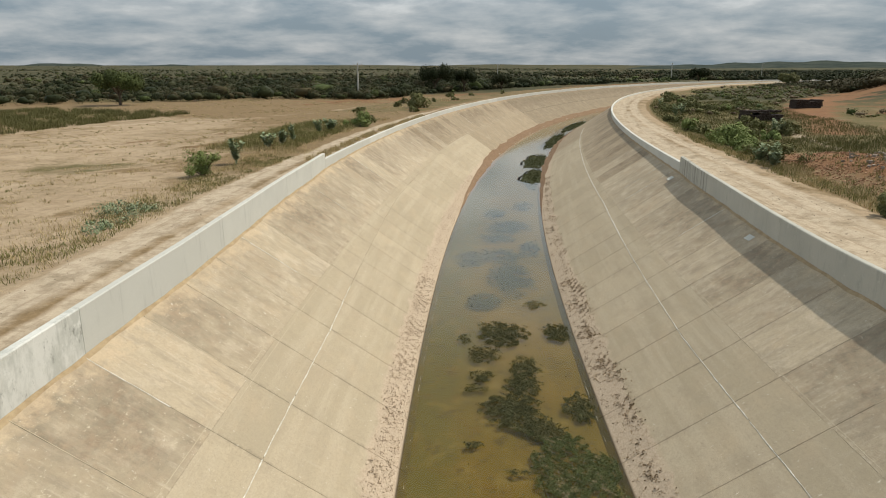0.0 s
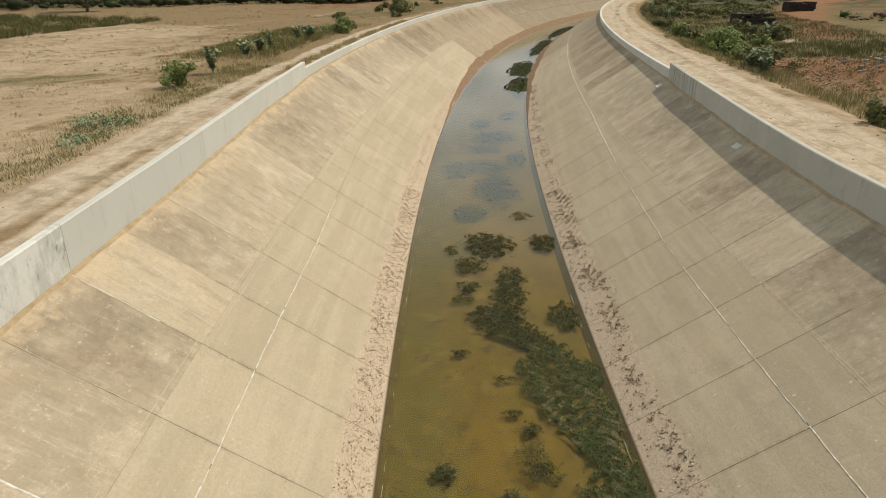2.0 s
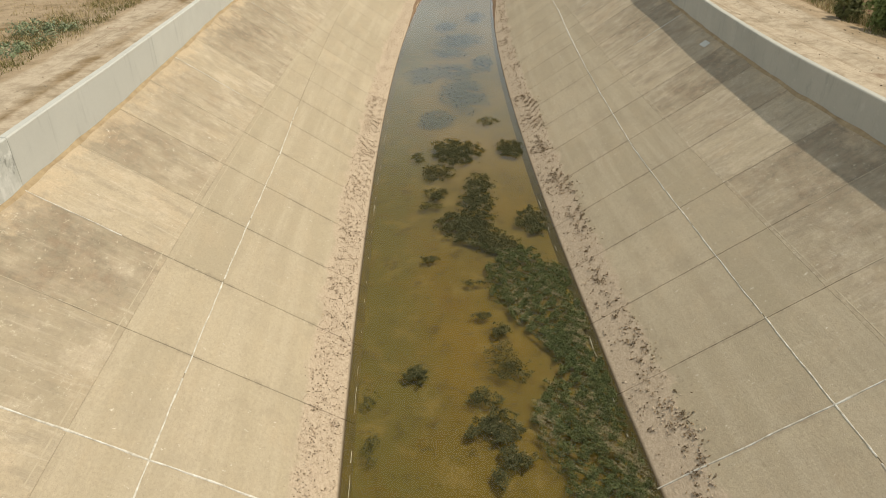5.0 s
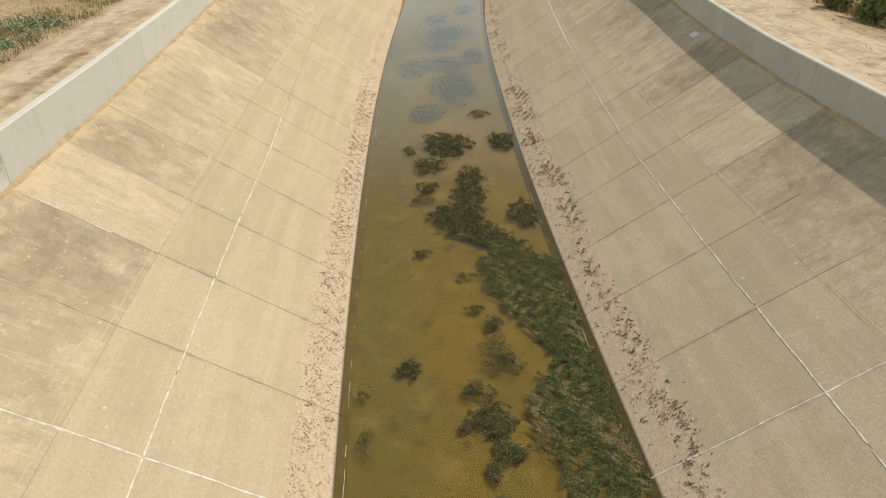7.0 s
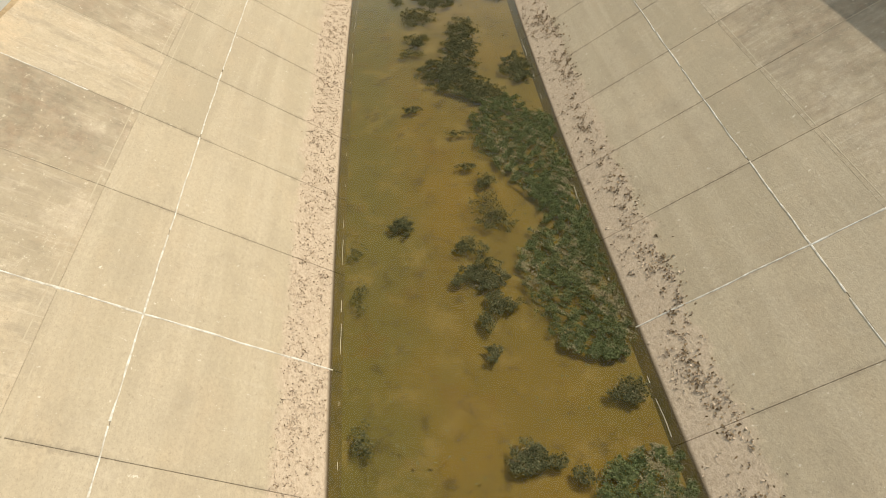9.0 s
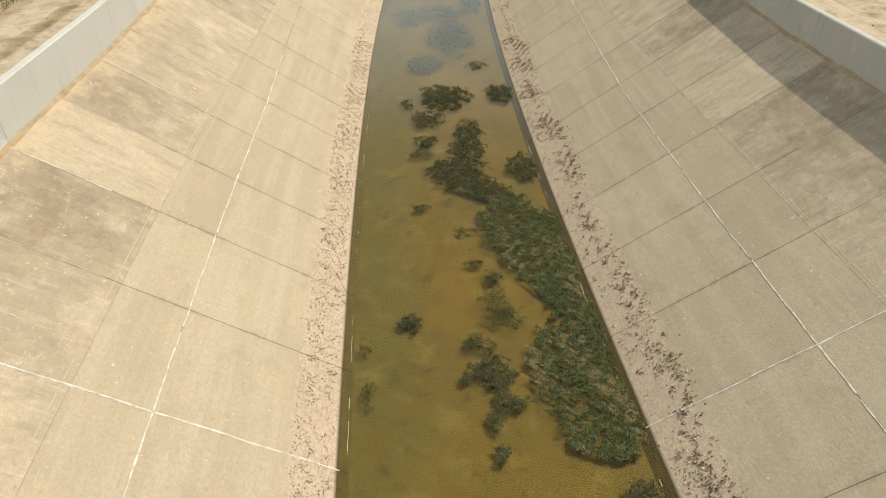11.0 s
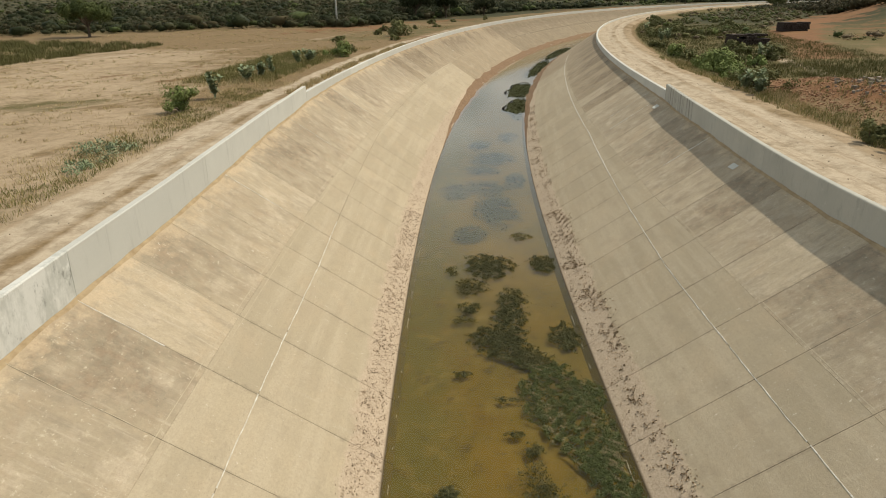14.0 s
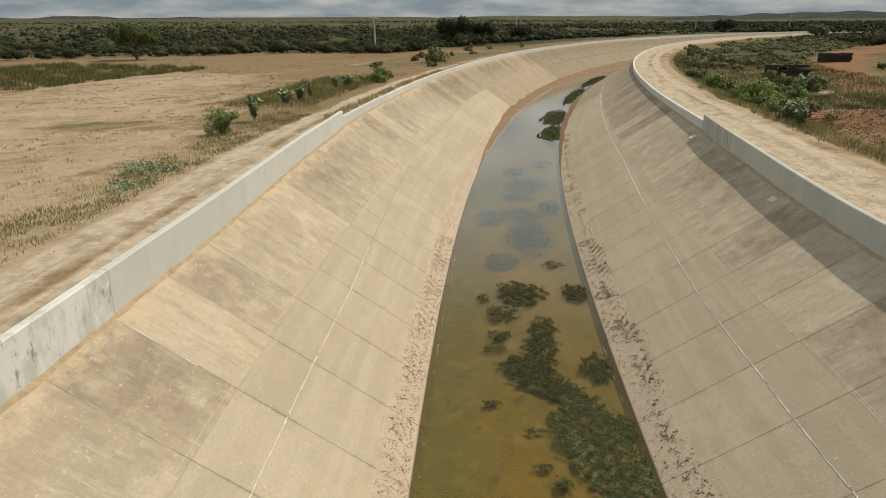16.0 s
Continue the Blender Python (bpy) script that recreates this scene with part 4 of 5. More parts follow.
def sunken(s, d, rs, rd, n, size, seed):
    """A mat of weed lying on the bed, thinning out towards its rim."""
    a, r = rng.uniform(0, 2 * np.pi, n), rng.uniform(0, 1, n) ** 0.55
    edge = 1 + 0.13 * np.sin(2 * a + seed) + 0.08 * np.sin(5 * a + 2 * seed)
    p = np.stack([s + rs * r * edge * np.cos(a), d + rd * r * edge * np.sin(a)], -1)
    p = p[(np.abs(p[:, 1]) < HALF - 0.3) & (rng.uniform(0, 1, n) > (r - 0.2) * 1.25) & (fbm(p[:, 0], p[:, 1], 0.5, seed) > -0.6)]
    z = BED + 0.005 + rng.uniform(0, 0.10, len(p))
    return tagged(quads("sunken_algae", leaves(at(p[:, 0], p[:, 1], z), size, 0.93, 1.5), ALGAE_DEEP), "dull sunken algae patch on the canal bed", "algae", "algae in the water", "stuff")


for i, (s, d, rs, rd, n) in enumerate([(28.6, -0.6, 1.3, 0.8, 5000), (32.2, 0.7, 2.6, 1.25, 12000), (35.5, -1.4, 1.8, 0.8, 4500), (38.0, 1.9, 1.8, 0.7, 4500), (36.3, 0.2, 1.7, 1.3, 5500), (43.4, 0.7, 2.4, 1.45, 8000),
                                       (47.5, -0.4, 1.6, 0.9, 3500), (40.3, 0.0, 1.4, 1.0, 3500), (50.5, 1.6, 2.2, 0.8, 3500), (62.5, 2.3, 4.2, 1.0, 7000), (76.0, 2.0, 5.2, 1.2, 8000), (95.0, 1.8, 8.0, 1.0, 8000), (118.0, 1.2, 12.0, 1.2, 8000), (150, 0.6, 16, 1.4, 8000)]):
    sunken(s, d, rs * 1.1, rd * 1.1, int(n * 0.9), 0.06 if s < 60 else 0.13, i * 2.3)
# wide green mats afloat round the bend, their rims' silvery reflection painted as pale flecks
for i, (s, d, rs, rd) in enumerate([(64.7, 2.2, 4.2, 1.1), (75.8, 2.0, 5.4, 1.5), (99.0, 2.2, 10.0, 1.0), (125.0, 1.7, 12.0, 1.0)]):
    q = patch(s, d, rs, rd, 16000, 0.22, 2.0 + i)
    q = q[np.abs(q[:, 1]) < HALF - 0.05]
    tagged(quads("algae_mat", leaves(at(q[:, 0], q[:, 1], rng.uniform(0.004, 0.02, len(q))), 0.10, 0.93, 1.6), ALGAE_FLOAT), "wide flat green algae mat afloat round the bend", "algae", "algae on the water", "stuff")
    a = rng.uniform(2.6, 5.6, 2600)
    r = 1.10 + 0.16 * np.sin(3 * a + i) + 0.08 * np.sin(7 * a) + rng.normal(0, 0.03, len(a))
    q = np.stack([s + rs * r * np.cos(a + 1.57), d + rd * r * np.sin(a + 1.57)], -1)
    q = q[np.abs(q[:, 1]) < HALF - 0.05]
    # flat pale flecks standing for the reflection along the rim
    tagged(quads("scum", leaves(at(q[:, 0], q[:, 1], 0.006), 0.09, 1.0, 2.6), RIM_GLINT), "thin pale line painted as the silvery reflection round an algae mat", "scum", "algae on the water", "stuff")
# loose specks
n = 1500
sp = np.stack([rng.uniform(3, 30, n), rng.uniform(-2.7, 2.6, n)], -1)
sp = sp[(fbm(sp[:, 0], sp[:, 1], 0.9, 3) > 0.25)]
algae("algae_specks", sp, ALGAE_DEEP, 0.035, 0.01, "scattered dark specks of algae on the water", 0.9)

# curled crust of dried algae on the foot of both banks
for side in (-1, 1):
    n = 130000
    s, z = rng.uniform(0, 62, n), rng.uniform(0.03, 0.80, n)
    s = np.where(rng.uniform(0, 1, n) < 0.5, s * 0.5, s)
    top = 0.50 + 0.04 * fbm(s, s * 0, 2.1, side) + rng.normal(0, 0.03, n) if side < 0 else 0.48 + 0.12 * fbm(s, s * 0, 1.7, 3) + np.abs(rng.normal(0, 0.10, n))
    keep = ((0.5 if side < 0 else 0.8) * fbm(s, z * 2, 0.11, 2 + side) + (0.25 if side < 0 else 0.6) * fbm(s, z * 2.5, 0.6, 5) + rng.normal(0, 0.5, n) > (0.55 if side < 0 else 0.72)) & (z < top)
    s, z = s[keep], z[keep]
    if side > 0:
        rim = np.exp(-((z - top[keep] + 0.13) / 0.11) ** 2)
        thin = rng.uniform(0, 1, len(s)) < np.where(s < 20, 0.25 + 0.75 * rim, 0.7 + 0.3 * rim)
        s, z, rim = s[thin], z[thin], rim[thin]
    dark = rng.uniform(0, 1, len(s)) < (np.interp(s, [7, 16], [0.03, 0.28]) if side < 0 else 0.3 + 0.5 * rim)
    for pick, mat, lab in ((dark, CRUST, "curled brown flakes of dried algae on the bank foot"), (~dark, CRUST_PALE, "pale dried flakes of algae on the bank foot")):
        tagged(quads("dried_algae_crust", leaves(bank(s[pick], side, z[pick], 0.008), 0.027 if side < 0 else 0.036, 0.25, 1.5), mat), lab, "algae", kind="stuff")

# mud left along the water's edge round the bend
for side in (-1, 1):
    s = np.arange(46, 330, 0.6)
    rise = np.clip((s - 46) / 30, 0, 1)
    rows = []
    for j, (dd, hh) in enumerate(((-0.45, -0.12), (-0.12, 0.03), (0.15, 0.13), (0.42, 0.26), (0.70, 0.36), (0.80, 0.37))):
        wob = 0.16 * fbm(s, s * 0 + j, 1.4, side + j) + 0.1 * fbm(s, s * 0, 5.0, side * 3)
        dz = 0.05 * fbm(s, s * 0 + j, 0.9, 7 + j)
        d = HALF + (dd + wob) * rise + 0.02
        z = np.maximum((hh + dz) * rise, (d - HALF) / BATTER + 0.015) if j > 1 else (hh + dz) * rise
        rows.append(at(s, side * d, z - (0.08 if j == 5 else 0)))
    n = len(s)
    f = [(r * n + i, r * n + i + 1, (r + 1) * n + i + 1, (r + 1) * n + i) for r in range(5) for i in range(n - 1)]
    tagged(mesh_object("mud_bank", np.concatenate(rows), f if side < 0 else [q[::-1] for q in f], MUD, smooth=False), "brown dried mud along the water's edge", "mud", kind="stuff")

# ---------------------------------------------------------------- plants
def shrub_places(h, w, n, clumps, seed):
    """Leaf places of a shrub: several uneven clumps over a base."""
    r = np.random.default_rng(seed)
    c = np.stack([r.normal(0, w * 0.24, clumps), r.normal(0, w * 0.24, clumps), r.uniform(0.14, 0.82, clumps) * h], -1)
    c[:, :2] *= (1.15 - 0.6 * c[:, 2:] / h)
    rad = r.uniform(0.16, 0.30, clumps) * (w + h) * 0.5
    i = r.integers(0, clumps, n)
    v = r.normal(size=(n, 3))
    v /= np.linalg.norm(v, axis=1)[:, None]
    p = c[i] + v * (rad[i] * r.uniform(0.35, 1.0, n) ** 0.6)[:, None]
    p[:, 2] = np.abs(p[:, 2]) * 0.98 + 0.02
    return p, c, v + 0.4 * (p - (0, 0, 0.3 * h)) / (0.5 * w)


def shrub(name, s, d, h, w, mat, label, n=1400, size=0.09, clumps=12, seed=1, category="bush", group="", stem=BARK):
    e = empty(name, on_ground(s, d), label, category, group)
    p, c, out = shrub_places(h, w, n, clumps, seed)
    stems = [tube([(0, 0, -0.05), tuple(q * (0.4, 0.4, 0.5)), tuple(q)], [0.03 * h, 0.02 * h, 0.006 * h], 5) for q in c]
    v, f = join(stems)
    mesh_object("stems", v, f, stem, e)
    quads("foliage", leaves(p, size, 0.2, 1.8, 0.0, out), mat, e)
    return e


def milkweed(s, d, h, seed, group):
    """An upright plant with a few stems and big pale oval leaves in pairs."""
    r = np.random.default_rng(seed)
    e = empty("milkweed_plant", on_ground(s, d), "upright plant with broad pale green leaves on the sandy verge", "plant", group)
    stems, lv = [], []
    for _ in range(int(r.integers(5, 9))):
        a, sp = r.uniform(0, 2 * np.pi), r.uniform(0.1, 0.55)
        tip = np.array([math.cos(a) * sp * h * 0.8, math.sin(a) * sp * h * 0.8, h * r.uniform(0.6, 1.0)])
        stems.append(tube([(0, 0, -0.05), tip * (0.35, 0.35, 0.5), tip], [0.03, 0.022, 0.012], 5))
        for t in np.linspace(0.25, 1.0, 9):
            q = tip * (t ** 1.3, t ** 1.3, t)
            for _k in range(3):
                b = r.uniform(0, 2 * np.pi)
                out = np.array([math.cos(b), math.sin(b), r.uniform(0.1, 0.8)])
                out /= np.linalg.norm(out)
                side2 = np.cross(out, (0, 0, 1))
                side2 /= np.linalg.norm(side2) + 1e-9
                L, W = 0.27 * r.uniform(0.7, 1.2), 0.10
                lv.append([q, q + out * L * 0.5 + side2 * W, q + out * L, q + out * L * 0.5 - side2 * W])
    v, f = join(stems)
    mesh_object("stems", v, f, LEAF_PALE, e)
    quads("leaves", np.array(lv), LEAF_PALE, e)
    return e


shrub("bush", 32.1, -14.5, 1.3, 1.3, LEAF, "bright green feathery bush on the sandy verge", 3600, 0.055, 22, 3)
for i, (s, d, h) in enumerate([(36.0, -14.4, 1.35), (43.2, -15.2, 1.1), (45.2, -15.0, 1.2), (47.0, -14.8, 1.3), (53.2, -14.9, 1.1), (55.0, -14.6, 1.2), (56.5, -14.9, 1.0), (38.2, 14.9, 1.2), (39.0, 14.4, 1.0), (37.2, 14.6, 0.9),
                               (62, 22.5, 1.5), (63.2, 23.4, 1.3), (88, 17.5, 1.4), (91, 18.5, 1.3), (110, 16.5, 1.5)]):
    milkweed(s, d, h, 20 + i, "milkweed plants beside the canal")
shrub("bush", 60.5, -13.6, 1.3, 2.0, LEAF, "green bush at the end of the grass strip", 1800, 0.10, 12, 6)
shrub("bush", 90.5, -15.6, 2.2, 3.6, LEAF_OLIVE, "rounded olive bush beside the far track", 2600, 0.14, 14, 7)
shrub("bush", 23.2, -13.3, 0.16, 2.4, LEAF_PALE, "low spreading grey-green plant on the verge", 1100, 0.045, 12, 8)
shrub("bush", 20.7, -13.0, 0.12, 1.8, LEAF_PALE, "low pale creeping plant on the verge", 600, 0.045, 9, 9)
shrub("bush", 22.8, 14.5, 1.45, 1.5, LEAF, "dense dark green bush beside the dirt road", 3400, 0.07, 18, 10)
shrub("bush", 24.6, 13.9, 1.0, 1.2, LEAF_OLIVE, "small olive bush beside the dirt road", 1500, 0.07, 12, 11)
shrub("bush", 52.5, 16.6, 1.7, 3.2, LEAF, "spreading bright green bush beside the dirt road", 3200, 0.11, 18, 12)
shrub("bush", 49.2, 16.4, 1.2, 2.2, LEAF, "low bright green bush beside the dirt road", 1600, 0.10, 12, 13)
shrub("bush", 40.0, 15.4, 1.2, 2.4, LEAF_OLIVE, "mixed green shrub on the road verge", 2000, 0.09, 14, 14)
shrub("bush", 43.5, 15.6, 0.9, 2.0, LEAF, "low green shrub on the road verge", 1300, 0.09, 11, 15)
pr = random.Random(11)
for i in range(40):
    s, d = pr.uniform(56, 150), pr.uniform(15.5, 30)
    if 74 < s < 90 and d > 22:
        continue
    shrub("bush", s, d, pr.uniform(0.5, 1.2), pr.uniform(1.4, 3.4), pr.choice([LEAF_OLIVE, LEAF_OLIVE, LEAF_OLIVE, LEAF]), "scrubby bush in the rough ground beyond the road", 700, 0.15, 10, 40 + i, group="scrub beyond the road")
for i in range(12):
    s, d = pr.uniform(58, 150), -pr.uniform(13.5, 22)
    shrub("bush", s, d, pr.uniform(0.4, 1.0), pr.uniform(0.8, 2.2), pr.choice([LEAF_OLIVE, LEAF_OLIVE]), "low dry bush beside the sandy track", 380, 0.13, 8, 90 + i, group="low bushes beside the track")


def tree(s, d, h, w, mat, label, seed, flat=0.45, n=5200, size=0.22):
    """A short-trunked spreading tree: tapered trunk, limbs, a crown of many leaves."""
    r = np.random.default_rng(seed)
    e = empty("tree", on_ground(s, d), label, "tree")
    parts = [tube([(0, 0, -0.1), (0.05, 0.02, h * 0.2), (0.0, 0.08, h * 0.42)], [0.05 * h, 0.036 * h, 0.026 * h], 8)]
    ends = []
    for i in range(16):
        a = i * 2.4 + r.uniform(-0.3, 0.3)
        q = np.array([math.cos(a), math.sin(a), 0]) * w * 0.5 * r.uniform(0.35, 0.9)
        q[2] = h * r.uniform(0.58, 0.88)
        parts.append(tube([(0, 0.05, h * r.uniform(0.25, 0.42)), tuple(q * (0.45, 0.45, 0.8)), tuple(q)], [0.018 * h, 0.011 * h, 0.004 * h], 5))
        ends.append(q)
    v, f = join(parts)
    mesh_object("trunk", v, f, BARK, e)
    ends = np.array(ends)
    i = r.integers(0, len(ends), n)
    rad = r.uniform(0.13, 0.22, len(ends)) * w
    p = r.normal(size=(n, 3))
    p = p / np.linalg.norm(p, axis=1)[:, None] * (rad[i] * r.uniform(0.2, 1, n) ** 0.5)[:, None]
    p[:, 2] *= flat * 1.4
    quads("crown", leaves(ends[i] + p, size, 0.3, 1.7, 0.0, p), mat, e)
    return e


tree(90.0, -62.0, 5.0, 6.6, PLAIN_GREEN, "umbrella-shaped green tree at the edge of the field", 1, 0.75, 9000, 0.16)
tree(150.0, -36.0, 5.8, 8.0, PLAIN_DARK, "dark round-crowned tree beyond the field", 2, 0.8)
tree(157.0, -32.0, 5.0, 6.0, PLAIN_DARK, "dark tree beyond the field", 3, 0.8)
tree(172.0, -29.0, 3.8, 5.0, PLAIN_OLIVE, "small tree near the far bend of the canal", 4, 0.8)
tree(300.0, -24.0, 5.0, 8.0, PLAIN_DARK, "dark tree behind the far bank", 5, 0.8, 2600, 0.4)
tree(270.0, 22.0, 3.5, 6.0, LEAF_OLIVE, "small tree on the inside of the far bend", 6, 0.8, 2600, 0.35)


def grass(name, s0, s1, d0, d1, n, height, mat, label, width=0.018, patchy=0.0, seed=1.0):
    s, d = rng.uniform(s0, s1, n), rng.uniform(d0, d1, n)
    keep = fbm(s, d, 1.3, seed) + 0.6 * fbm(s, d, 0.4, seed + 2) + rng.normal(0, 0.3, n) > patchy
    e0 = np.minimum(np.abs(s - s0), np.abs(s1 - s)) / 3 + rng.uniform(-0.3, 0.6, n)
    e1 = np.minimum(np.abs(d - d0), np.abs(d1 - d)) / 0.6 + rng.uniform(-0.2, 0.8, n)
    keep &= (e0 > 0.2) & (e1 > 0.2)
    q = blades(on_ground(s[keep], d[keep]), height, width)
    return tagged(quads(name, q, mat), label, "grass", kind="stuff")


grass("grass", 13, 40, -14.6, -12.0, 15000, 0.11, GRASS, "green and straw grass on the verge of the track", 0.010, -0.1, 1)
grass("grass", 11, 44, -15.2, -11.8, 15000, 0.11, STRAW, "dry straw grass on the verge of the track", 0.009, 0.0, 4)
grass("grass", 43, 64, -19.5, -13.6, 30000, 0.34, GRASS, "tall green grass strip beside the track", 0.013, -0.2, 2)
grass("grass", 41, 70, -20.0, -13.0, 22000, 0.30, STRAW, "dry grass strip beside the track", 0.012, 0.0, 3)
grass("grass", 37, 75, -11.0, -10.3, 9000, 0.22, STRAW, "dry grass against the low wall", 0.016, 0.1, 3)
grass("grass", 52, 80, -66, -42, 46000, 0.42, GRASS_DARK, "tall grey-green grass at the field's far side", 0.025, 0.0, 6)
grass("grass", 13, 60, 13.9, 15.8, 13000, 0.25, STRAW, "dry yellow grass on the road verge", 0.014, 0.0, 7)
grass("grass", 16, 60, 14.1, 16.4, 7000, 0.24, GRASS, "green grass on the road verge", 0.014, 0.1, 8)
grass("grass", 48, 130, 15.0, 34.0, 60000, 0.24, GRASS_DARK, "rough green grass beyond the road", 0.014, -0.3, 9)
grass("grass", 45, 120, 14.4, 32.0, 12000, 0.22, STRAW, "dry grass beyond the road", 0.012, 0.05, 10)
grass("grass", 40, 60, 22.0, 34.0, 20000, 0.24, GRASS_DARK, "grass behind the gravel mound", 0.014, -0.2, 11)
grass("grass", 10, 60, -34, -15, 30000, 0.07, STRAW, "thin dry grass on the sandy field", 0.012, 0.3, 12)

# tufts of dry grass over the field
def tufts(name, s0, s1, d0, d1, n, per, height, mat, label, patchy, seed):
    s, d = rng.uniform(s0, s1, n), rng.uniform(d0, d1, n)
    keep = fbm(s, d, 4.0, seed) + 0.5 * fbm(s, d, 1.2, seed + 1) + rng.normal(0, 0.25, n) > patchy
    s, d = np.repeat(s[keep], per), np.repeat(d[keep], per)
    s, d = s + rng.normal(0, 0.10, len(s)), d + rng.normal(0, 0.10, len(d))
    return tagged(quads(name, blades(on_ground(s, d), height, 0.013), mat), label, "grass", kind="stuff")


tufts("grass_tufts", 8, 120, -62, -14, 5200, 12, 0.10, STRAW, "dry tufts scattered over the sandy field", 0.15, 3.0)
tufts("grass_tufts", 8, 120, -62, -14, 2600, 12, 0.10, GRASS, "dull green tufts scattered over the sandy field", 0.35, 5.0)
tufts("grass_tufts", 10, 60, 13.6, 26, 1600, 12, 0.20, GRASS, "green tufts on the road verge", 0.0, 6.0)

# far scrub: thickets of bushes, too many to count
def ico():
    """Corners and faces of a twenty-sided ball."""
    g = (1 + 5 ** 0.5) / 2
    v = np.array([(x, y * g, 0) for x in (-1, 1) for y in (-1, 1)] + [(0, x, y * g) for x in (-1, 1) for y in (-1, 1)] + [(y * g, 0, x) for x in (-1, 1) for y in (-1, 1)], float)
    v /= np.linalg.norm(v[0])
    near = lambda a, b: np.linalg.norm(v[a] - v[b]) < 1.1
    f = [t for t in itertools.combinations(range(12), 3) if near(t[0], t[1]) and near(t[1], t[2]) and near(t[0], t[2])]
    return v, np.array([t if np.dot(np.cross(v[t[1]] - v[t[0]], v[t[2]] - v[t[0]]), v[t[0]]) > 0 else t[::-1] for t in f])


ICO_V, ICO_F = ico()


def scrub(name, pts, heights, mat, per, leaf, label):
    """A thicket: every bush an uneven dense body under a coat of outward leaves."""
    n = len(pts)
    reps = np.repeat(np.arange(n), per)
    h = heights[reps]
    v = rng.normal(size=(n * per, 3))
    v /= np.linalg.norm(v, axis=1)[:, None]
    deep = rng.uniform(0.4, 1.0, (n * per, 1)) ** 0.5 * (1 + 0.25 * np.abs(rng.normal(0, 0.6, (n * per, 1))))
    lump = 1 + 0.35 * np.sin(5 * v[:, 0] + reps) * np.sin(4 * v[:, 1] + 2 * reps)
    p = pts[reps] + v * deep * (h * lump)[:, None] * np.array([0.85, 0.85, 0.5]) + np.stack([0 * h, 0 * h, h * 0.48], -1)
    p[:, 2] = np.maximum(p[:, 2], pts[reps][:, 2])
    thicket = tagged(quads(name, leaves(p, leaf * h / 2.5, 0.2, 1.5, 0.0, v * (1, 1, 1.4)), mat), label, "scrub", kind="stuff")
    body = pts[:, None] + ICO_V[None] * rng.uniform(0.45, 1.05, (n, 12, 1)) * heights[:, None, None] * np.array([0.70, 0.70, 0.40]) + np.array([0, 0, 0.40]) * heights[:, None, None]
    f = (ICO_F[None] + 12 * np.arange(n)[:, None, None]).reshape(-1, 3)
    tagged(mesh_object("bush_bodies", body.reshape(-1, 3), f.tolist(), mat, thicket, smooth=True), "dense inner twigs", kind="stuff")
    return thicket


def spots(n, s_rng, o_rng, side, cond):
    s, o = rng.uniform(*s_rng, n), np.exp(rng.uniform(np.log(o_rng[0]), np.log(o_rng[1]), n))
    d = side * (10 + o)
    p = on_ground(s, d)
    r = np.hypot(p[:, 0], p[:, 1])
    keep = cond(s, o, r, p) & (p[:, 1] > 20) & (np.abs(np.arctan2(p[:, 0], p[:, 1])) < 0.80)
    return p[keep], r[keep]


for name, mat, n, seed, label in (("scrub", PLAIN_OLIVE, 9000, 1, "olive thorn scrub covering the plain"), ("scrub", PLAIN_TWIG, 5600, 2, "leafless brown thorn scrub on the plain"),
                                  ("scrub", PLAIN_DARK, 8000, 3, "dark green bushes scattered over the plain"), ("scrub", PLAIN_GREEN, 2200, 4, "bright green bushes scattered over the plain")):
    left = lambda s, o, r, p: (r > 126 + 8 * fbm(p[:, 0], p[:, 1], 20, 2) + 30 * np.clip((p[:, 0] + 12) / 12, 0, 1)) & (fbm(p[:, 0], p[:, 1], 60 + 0.05 * r, seed) > -0.1 - 0.6 * (r < 170))
    a, ra = spots(n, (40, 620), (22, 2200), -1, left)
    hs = 0.8 + 1.5 * rng.uniform(0, 1, len(a)) ** 1.6 + 1.3 * (rng.uniform(0, 1, len(a)) < 0.07)
    nearby = ra < 240
    scrub(name, a[nearby], hs[nearby], mat, 190, 0.17, label)
    scrub(name, a[~nearby], hs[~nearby], mat, 40, 0.40, label)
    right = lambda s, o, r, p: (r > 225) & (fbm(p[:, 0], p[:, 1], 40, seed + 5) > -0.1)
    a, ra = spots(n // 3, (140, 480), (12, 148), 1, right)
    scrub(name, a, rng.uniform(0.5, 1.5, len(a)), mat, 60, 0.42, label)
# low brush over the rough ground inside the bend
for mat, n, label in ((LEAF_OLIVE, 560, "low olive brush on the rough ground inside the bend"), (TWIG, 360, "dry brown brush on the rough ground inside the bend"), (PLAIN_GREEN, 220, "low dark green brush inside the bend")):
    s, d = rng.uniform(90, 240, n), rng.uniform(15.5, 66, n)
    keep = (zones(s, d - 10, True)[2] < 0.35) & (fbm(s, d, 9.0, 4) > -0.3)
    scrub("scrub", on_ground(s[keep], d[keep]), rng.uniform(0.35, 1.0, keep.sum()), mat, 60, 0.36, label)
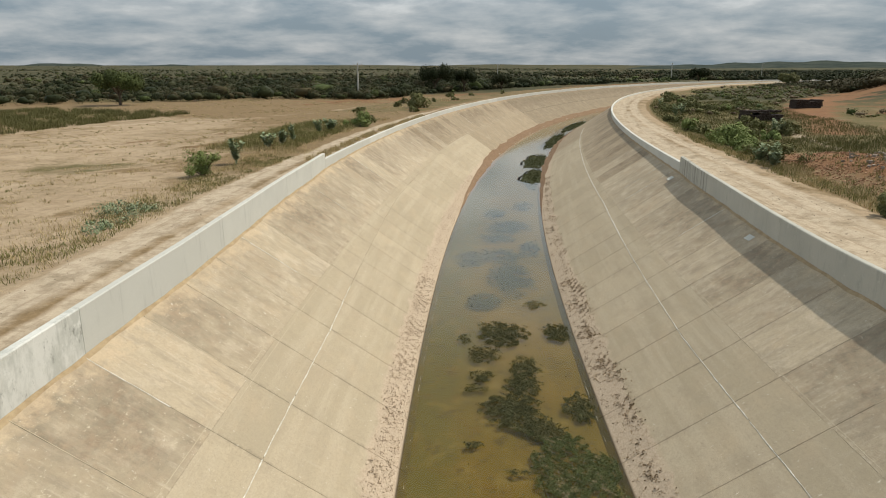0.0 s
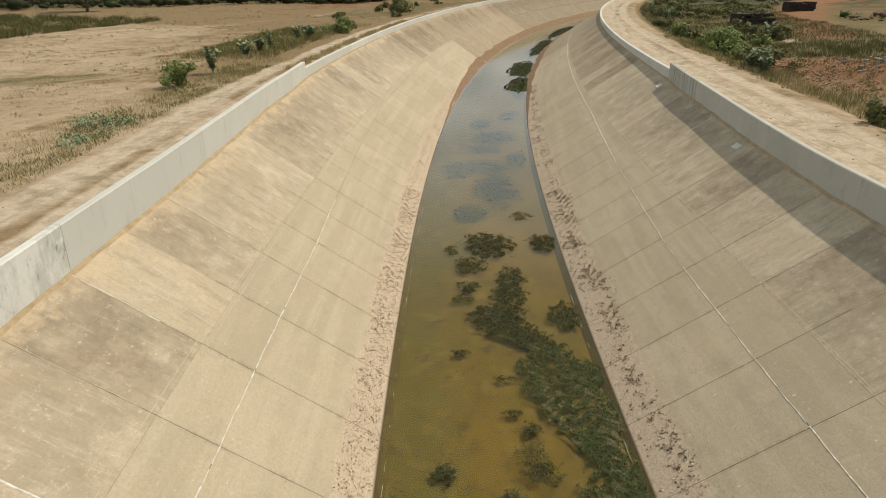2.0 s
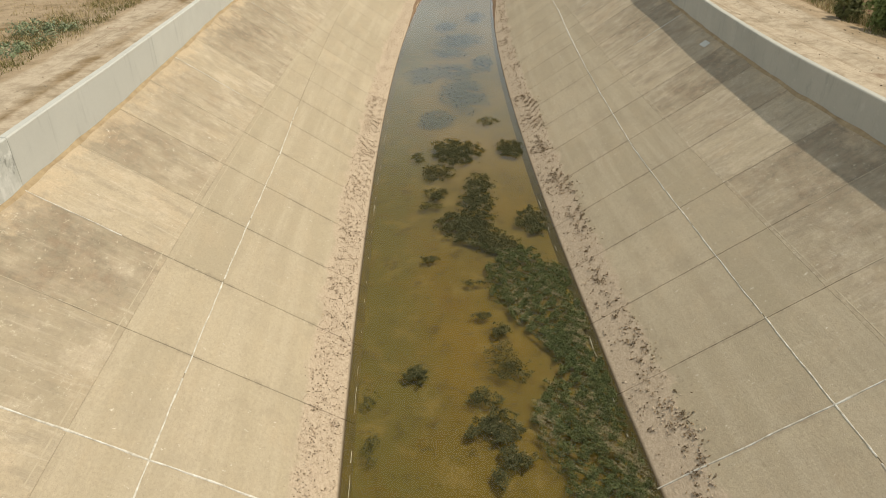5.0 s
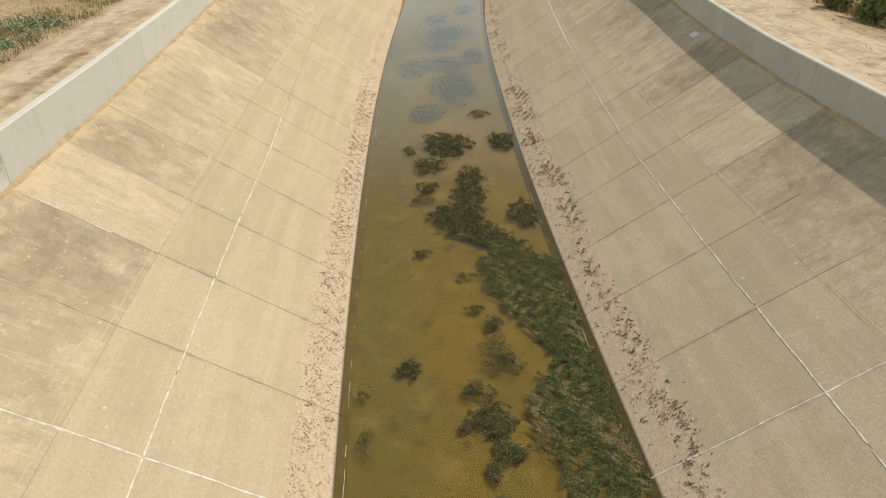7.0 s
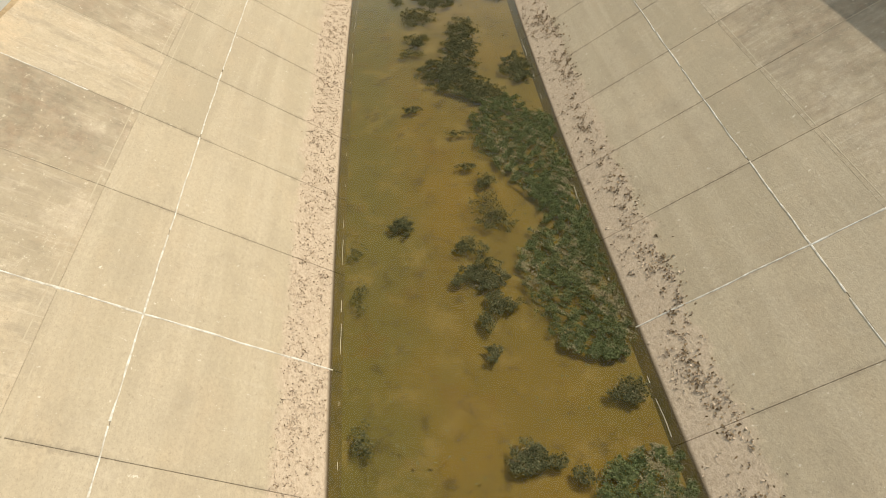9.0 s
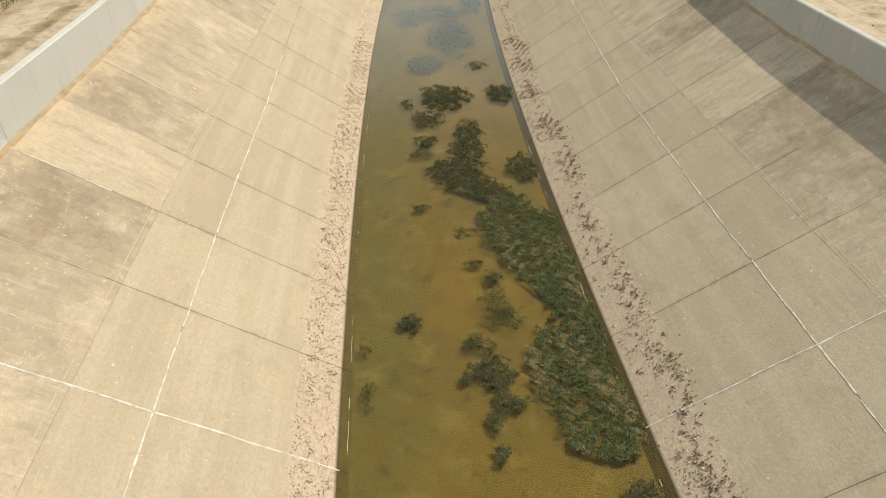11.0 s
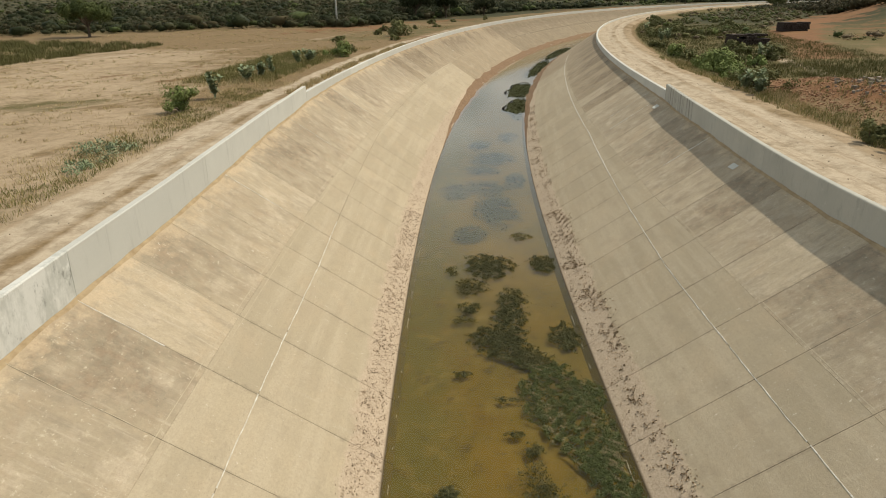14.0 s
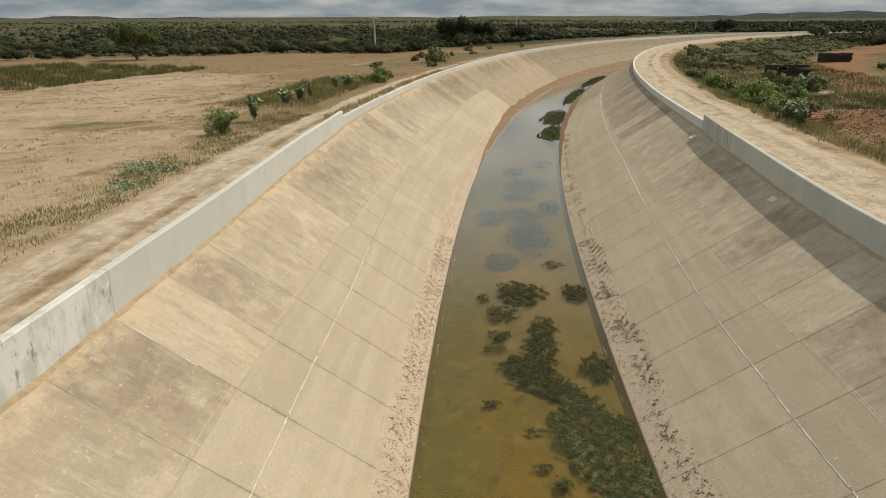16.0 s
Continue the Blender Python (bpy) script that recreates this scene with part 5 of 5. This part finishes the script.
# thicket on the raised red bank
s, d = rng.uniform(135, 260, 760), rng.uniform(40, 95, 760)
keep = d > 42 + 0.45 * np.clip(198 - s, -20, 60)
s, d = s[keep], d[keep]
scrub("scrub", on_ground(s, d), rng.uniform(1.6, 2.8, len(s)), PLAIN_TWIG, 110, 0.32, "dense dark leafless thicket on a raised earth bank")
s, d = rng.uniform(140, 260, 300), rng.uniform(40, 95, 300)
keep = d > 42 + 0.45 * np.clip(198 - s, -20, 60)
s, d = s[keep], d[keep]
scrub("scrub", on_ground(s, d), rng.uniform(1.4, 2.4, len(s)), PLAIN_DARK, 90, 0.32, "dark bushes in the thicket on the earth bank")
# wooded far right, inside the bend
ang, rr = rng.uniform(0.30, 0.75, 2600), np.exp(rng.uniform(np.log(330), np.log(2000), 2600))
far = np.stack([rr * np.sin(ang), rr * np.cos(ang), 4.3 + 0 * rr], -1)
scrub("scrub", far, rng.uniform(1.8, 3.4, 2600), PLAIN_DARK, 40, 0.6, "dark woodland on the far plain")

# ---------------------------------------------------------------- poles, stacks and stones
def utility_pole(place, h, turn, label):
    e = empty("utility_pole", place, label, "utility pole", "power line across the plain")
    v, f = tube([(0, 0, -0.3), (0, 0, h * 0.5), (0, 0, h)], [0.19, 0.15, 0.11], 8)
    mesh_object("post", v, f, POLE, e)
    c, sn = math.cos(turn), math.sin(turn)
    v, f = tube([(-0.9 * c, -0.9 * sn, h - 0.35), (0.9 * c, 0.9 * sn, h - 0.35)], [0.06, 0.06], 5)
    mesh_object("crossarm", v, f, POLE, e)
    for k2 in (-0.8, 0.0, 0.8):
        v, f = tube([(k2 * c, k2 * sn, h - 0.32), (k2 * c, k2 * sn, h - 0.08)], [0.05, 0.035], 6)
        mesh_object("insulator", v, f, STONE, e)
    return e


def on_plain(x, y):
    return (x, y, 4.7)


utility_pole(on_plain(-15.7, 129.0), 6.3, 0.3, "pale concrete utility pole at the edge of the scrub")
utility_pole(on_plain(23.0, 292.0), 7.0, 0.3, "pale concrete utility pole beyond the far bank")
utility_pole(on_plain(105.0, 320.0), 7.6, 0.3, "pale utility pole in the distance beyond the bend")
utility_pole(on_plain(150.0, 328.0), 7.4, 0.3, "pale utility pole far off beside dark bushes")


def stack(s, d, length, deep, high, seed, label):
    """A heap of stacked dark blocks with an uneven top."""
    e = empty("block_stack", on_ground(s, d), label, "stack", "dark stacks on the red ground")
    r = random.Random(seed)
    z = 0.0
    while z < high - 0.1:
        x = -length / 2
        while x < length / 2 - 0.1:
            w = r.uniform(0.35, 0.6)
            if z < high * 0.6 or r.random() < 0.85:
                b = rough_block("block", (0, 0, 0), (w * 0.97, deep * r.uniform(0.9, 1.05), 0.24), STACK, "", "", 0, r.randrange(9999))
                b.parent = e
                b.matrix_world = Matrix.Identity(4)
                b.location = (x + w / 2, r.uniform(-0.08, 0.08), z + 0.12)
                b.rotation_euler = (0, 0, r.uniform(-0.06, 0.06))
            x += w
        z += 0.24
    e.rotation_euler = (0, 0, 0.1)
    return e


stack(81.5, 25.8, 4.2, 1.6, 1.2, 1, "long dark stack of blocks standing on rough grass")
stack(113.2, 36.6, 4.0, 1.8, 1.3, 2, "dark stack of blocks on the red earth")

# grey rubble beside the mound, and gravel on its red face
def rubble(name, s, d, size, mat, label):
    n = len(s)
    base = on_ground(s, d)
    cube = np.array([[-1, -1, -1], [1, -1, -1], [1, 1, -1], [-1, 1, -1], [-1, -1, 1], [1, -1, 1], [1, 1, 1], [-1, 1, 1]]) * 0.5
    fc = np.array([[0, 3, 2, 1], [4, 5, 6, 7], [0, 1, 5, 4], [1, 2, 6, 5], [2, 3, 7, 6], [3, 0, 4, 7]])
    v = cube[None] * rng.uniform(0.5, 1.3, (n, 1, 3)) * np.broadcast_to(size, (n,))[:, None, None] * (1 + rng.uniform(-0.25, 0.25, (n, 8, 3)))
    a = rng.uniform(0, 6.3, n)
    c, sn = np.cos(a)[:, None], np.sin(a)[:, None]
    x, y = v[:, :, 0] * c - v[:, :, 1] * sn, v[:, :, 0] * sn + v[:, :, 1] * c
    v = np.stack([x, y, v[:, :, 2]], -1) + base[:, None]
    f = (fc[None] + 8 * np.arange(n)[:, None, None]).reshape(-1, 4)
    return tagged(mesh_object(name, v.reshape(-1, 3), [tuple(int(i) for i in q) for q in f], mat), label, "stones", kind="stuff")


k = Mat("pebble", 0.97, 0.1)
PEBBLE = k.done(k.mix(k.random(True), (0.26, 0.20, 0.14), (0.50, 0.43, 0.34)))
k = Mat("red_gravel", 0.97, 0.1)
RED_STONE = k.done(k.mix(k.random(True), (0.26, 0.13, 0.075), (0.44, 0.30, 0.19)))
n = 900
rubble("rubble", rng.normal(33.5, 2.2, n), rng.normal(21.5, 1.3, n), rng.uniform(0.06, 0.20, n), STONE, "heap of loose grey stones beside the mound")
n = 2600
rubble("gravel", rng.normal(35, 5, n), np.maximum(rng.normal(17.8, 2.0, n), rng.uniform(14.6, 17, n)), rng.uniform(0.03, 0.10, n), RED_STONE, "reddish gravel scattered over the earth mound")
n = 700
rubble("gravel", rng.uniform(5, 60, n), rng.uniform(10.2, 13.4, n), rng.uniform(0.012, 0.035, n), PEBBLE, "small stones on the pale dirt road")
n = 900
rubble("gravel", rng.uniform(8, 60, n), -rng.uniform(10.2, 13.2, n), rng.uniform(0.012, 0.03, n), PEBBLE, "small stones on the sandy track")
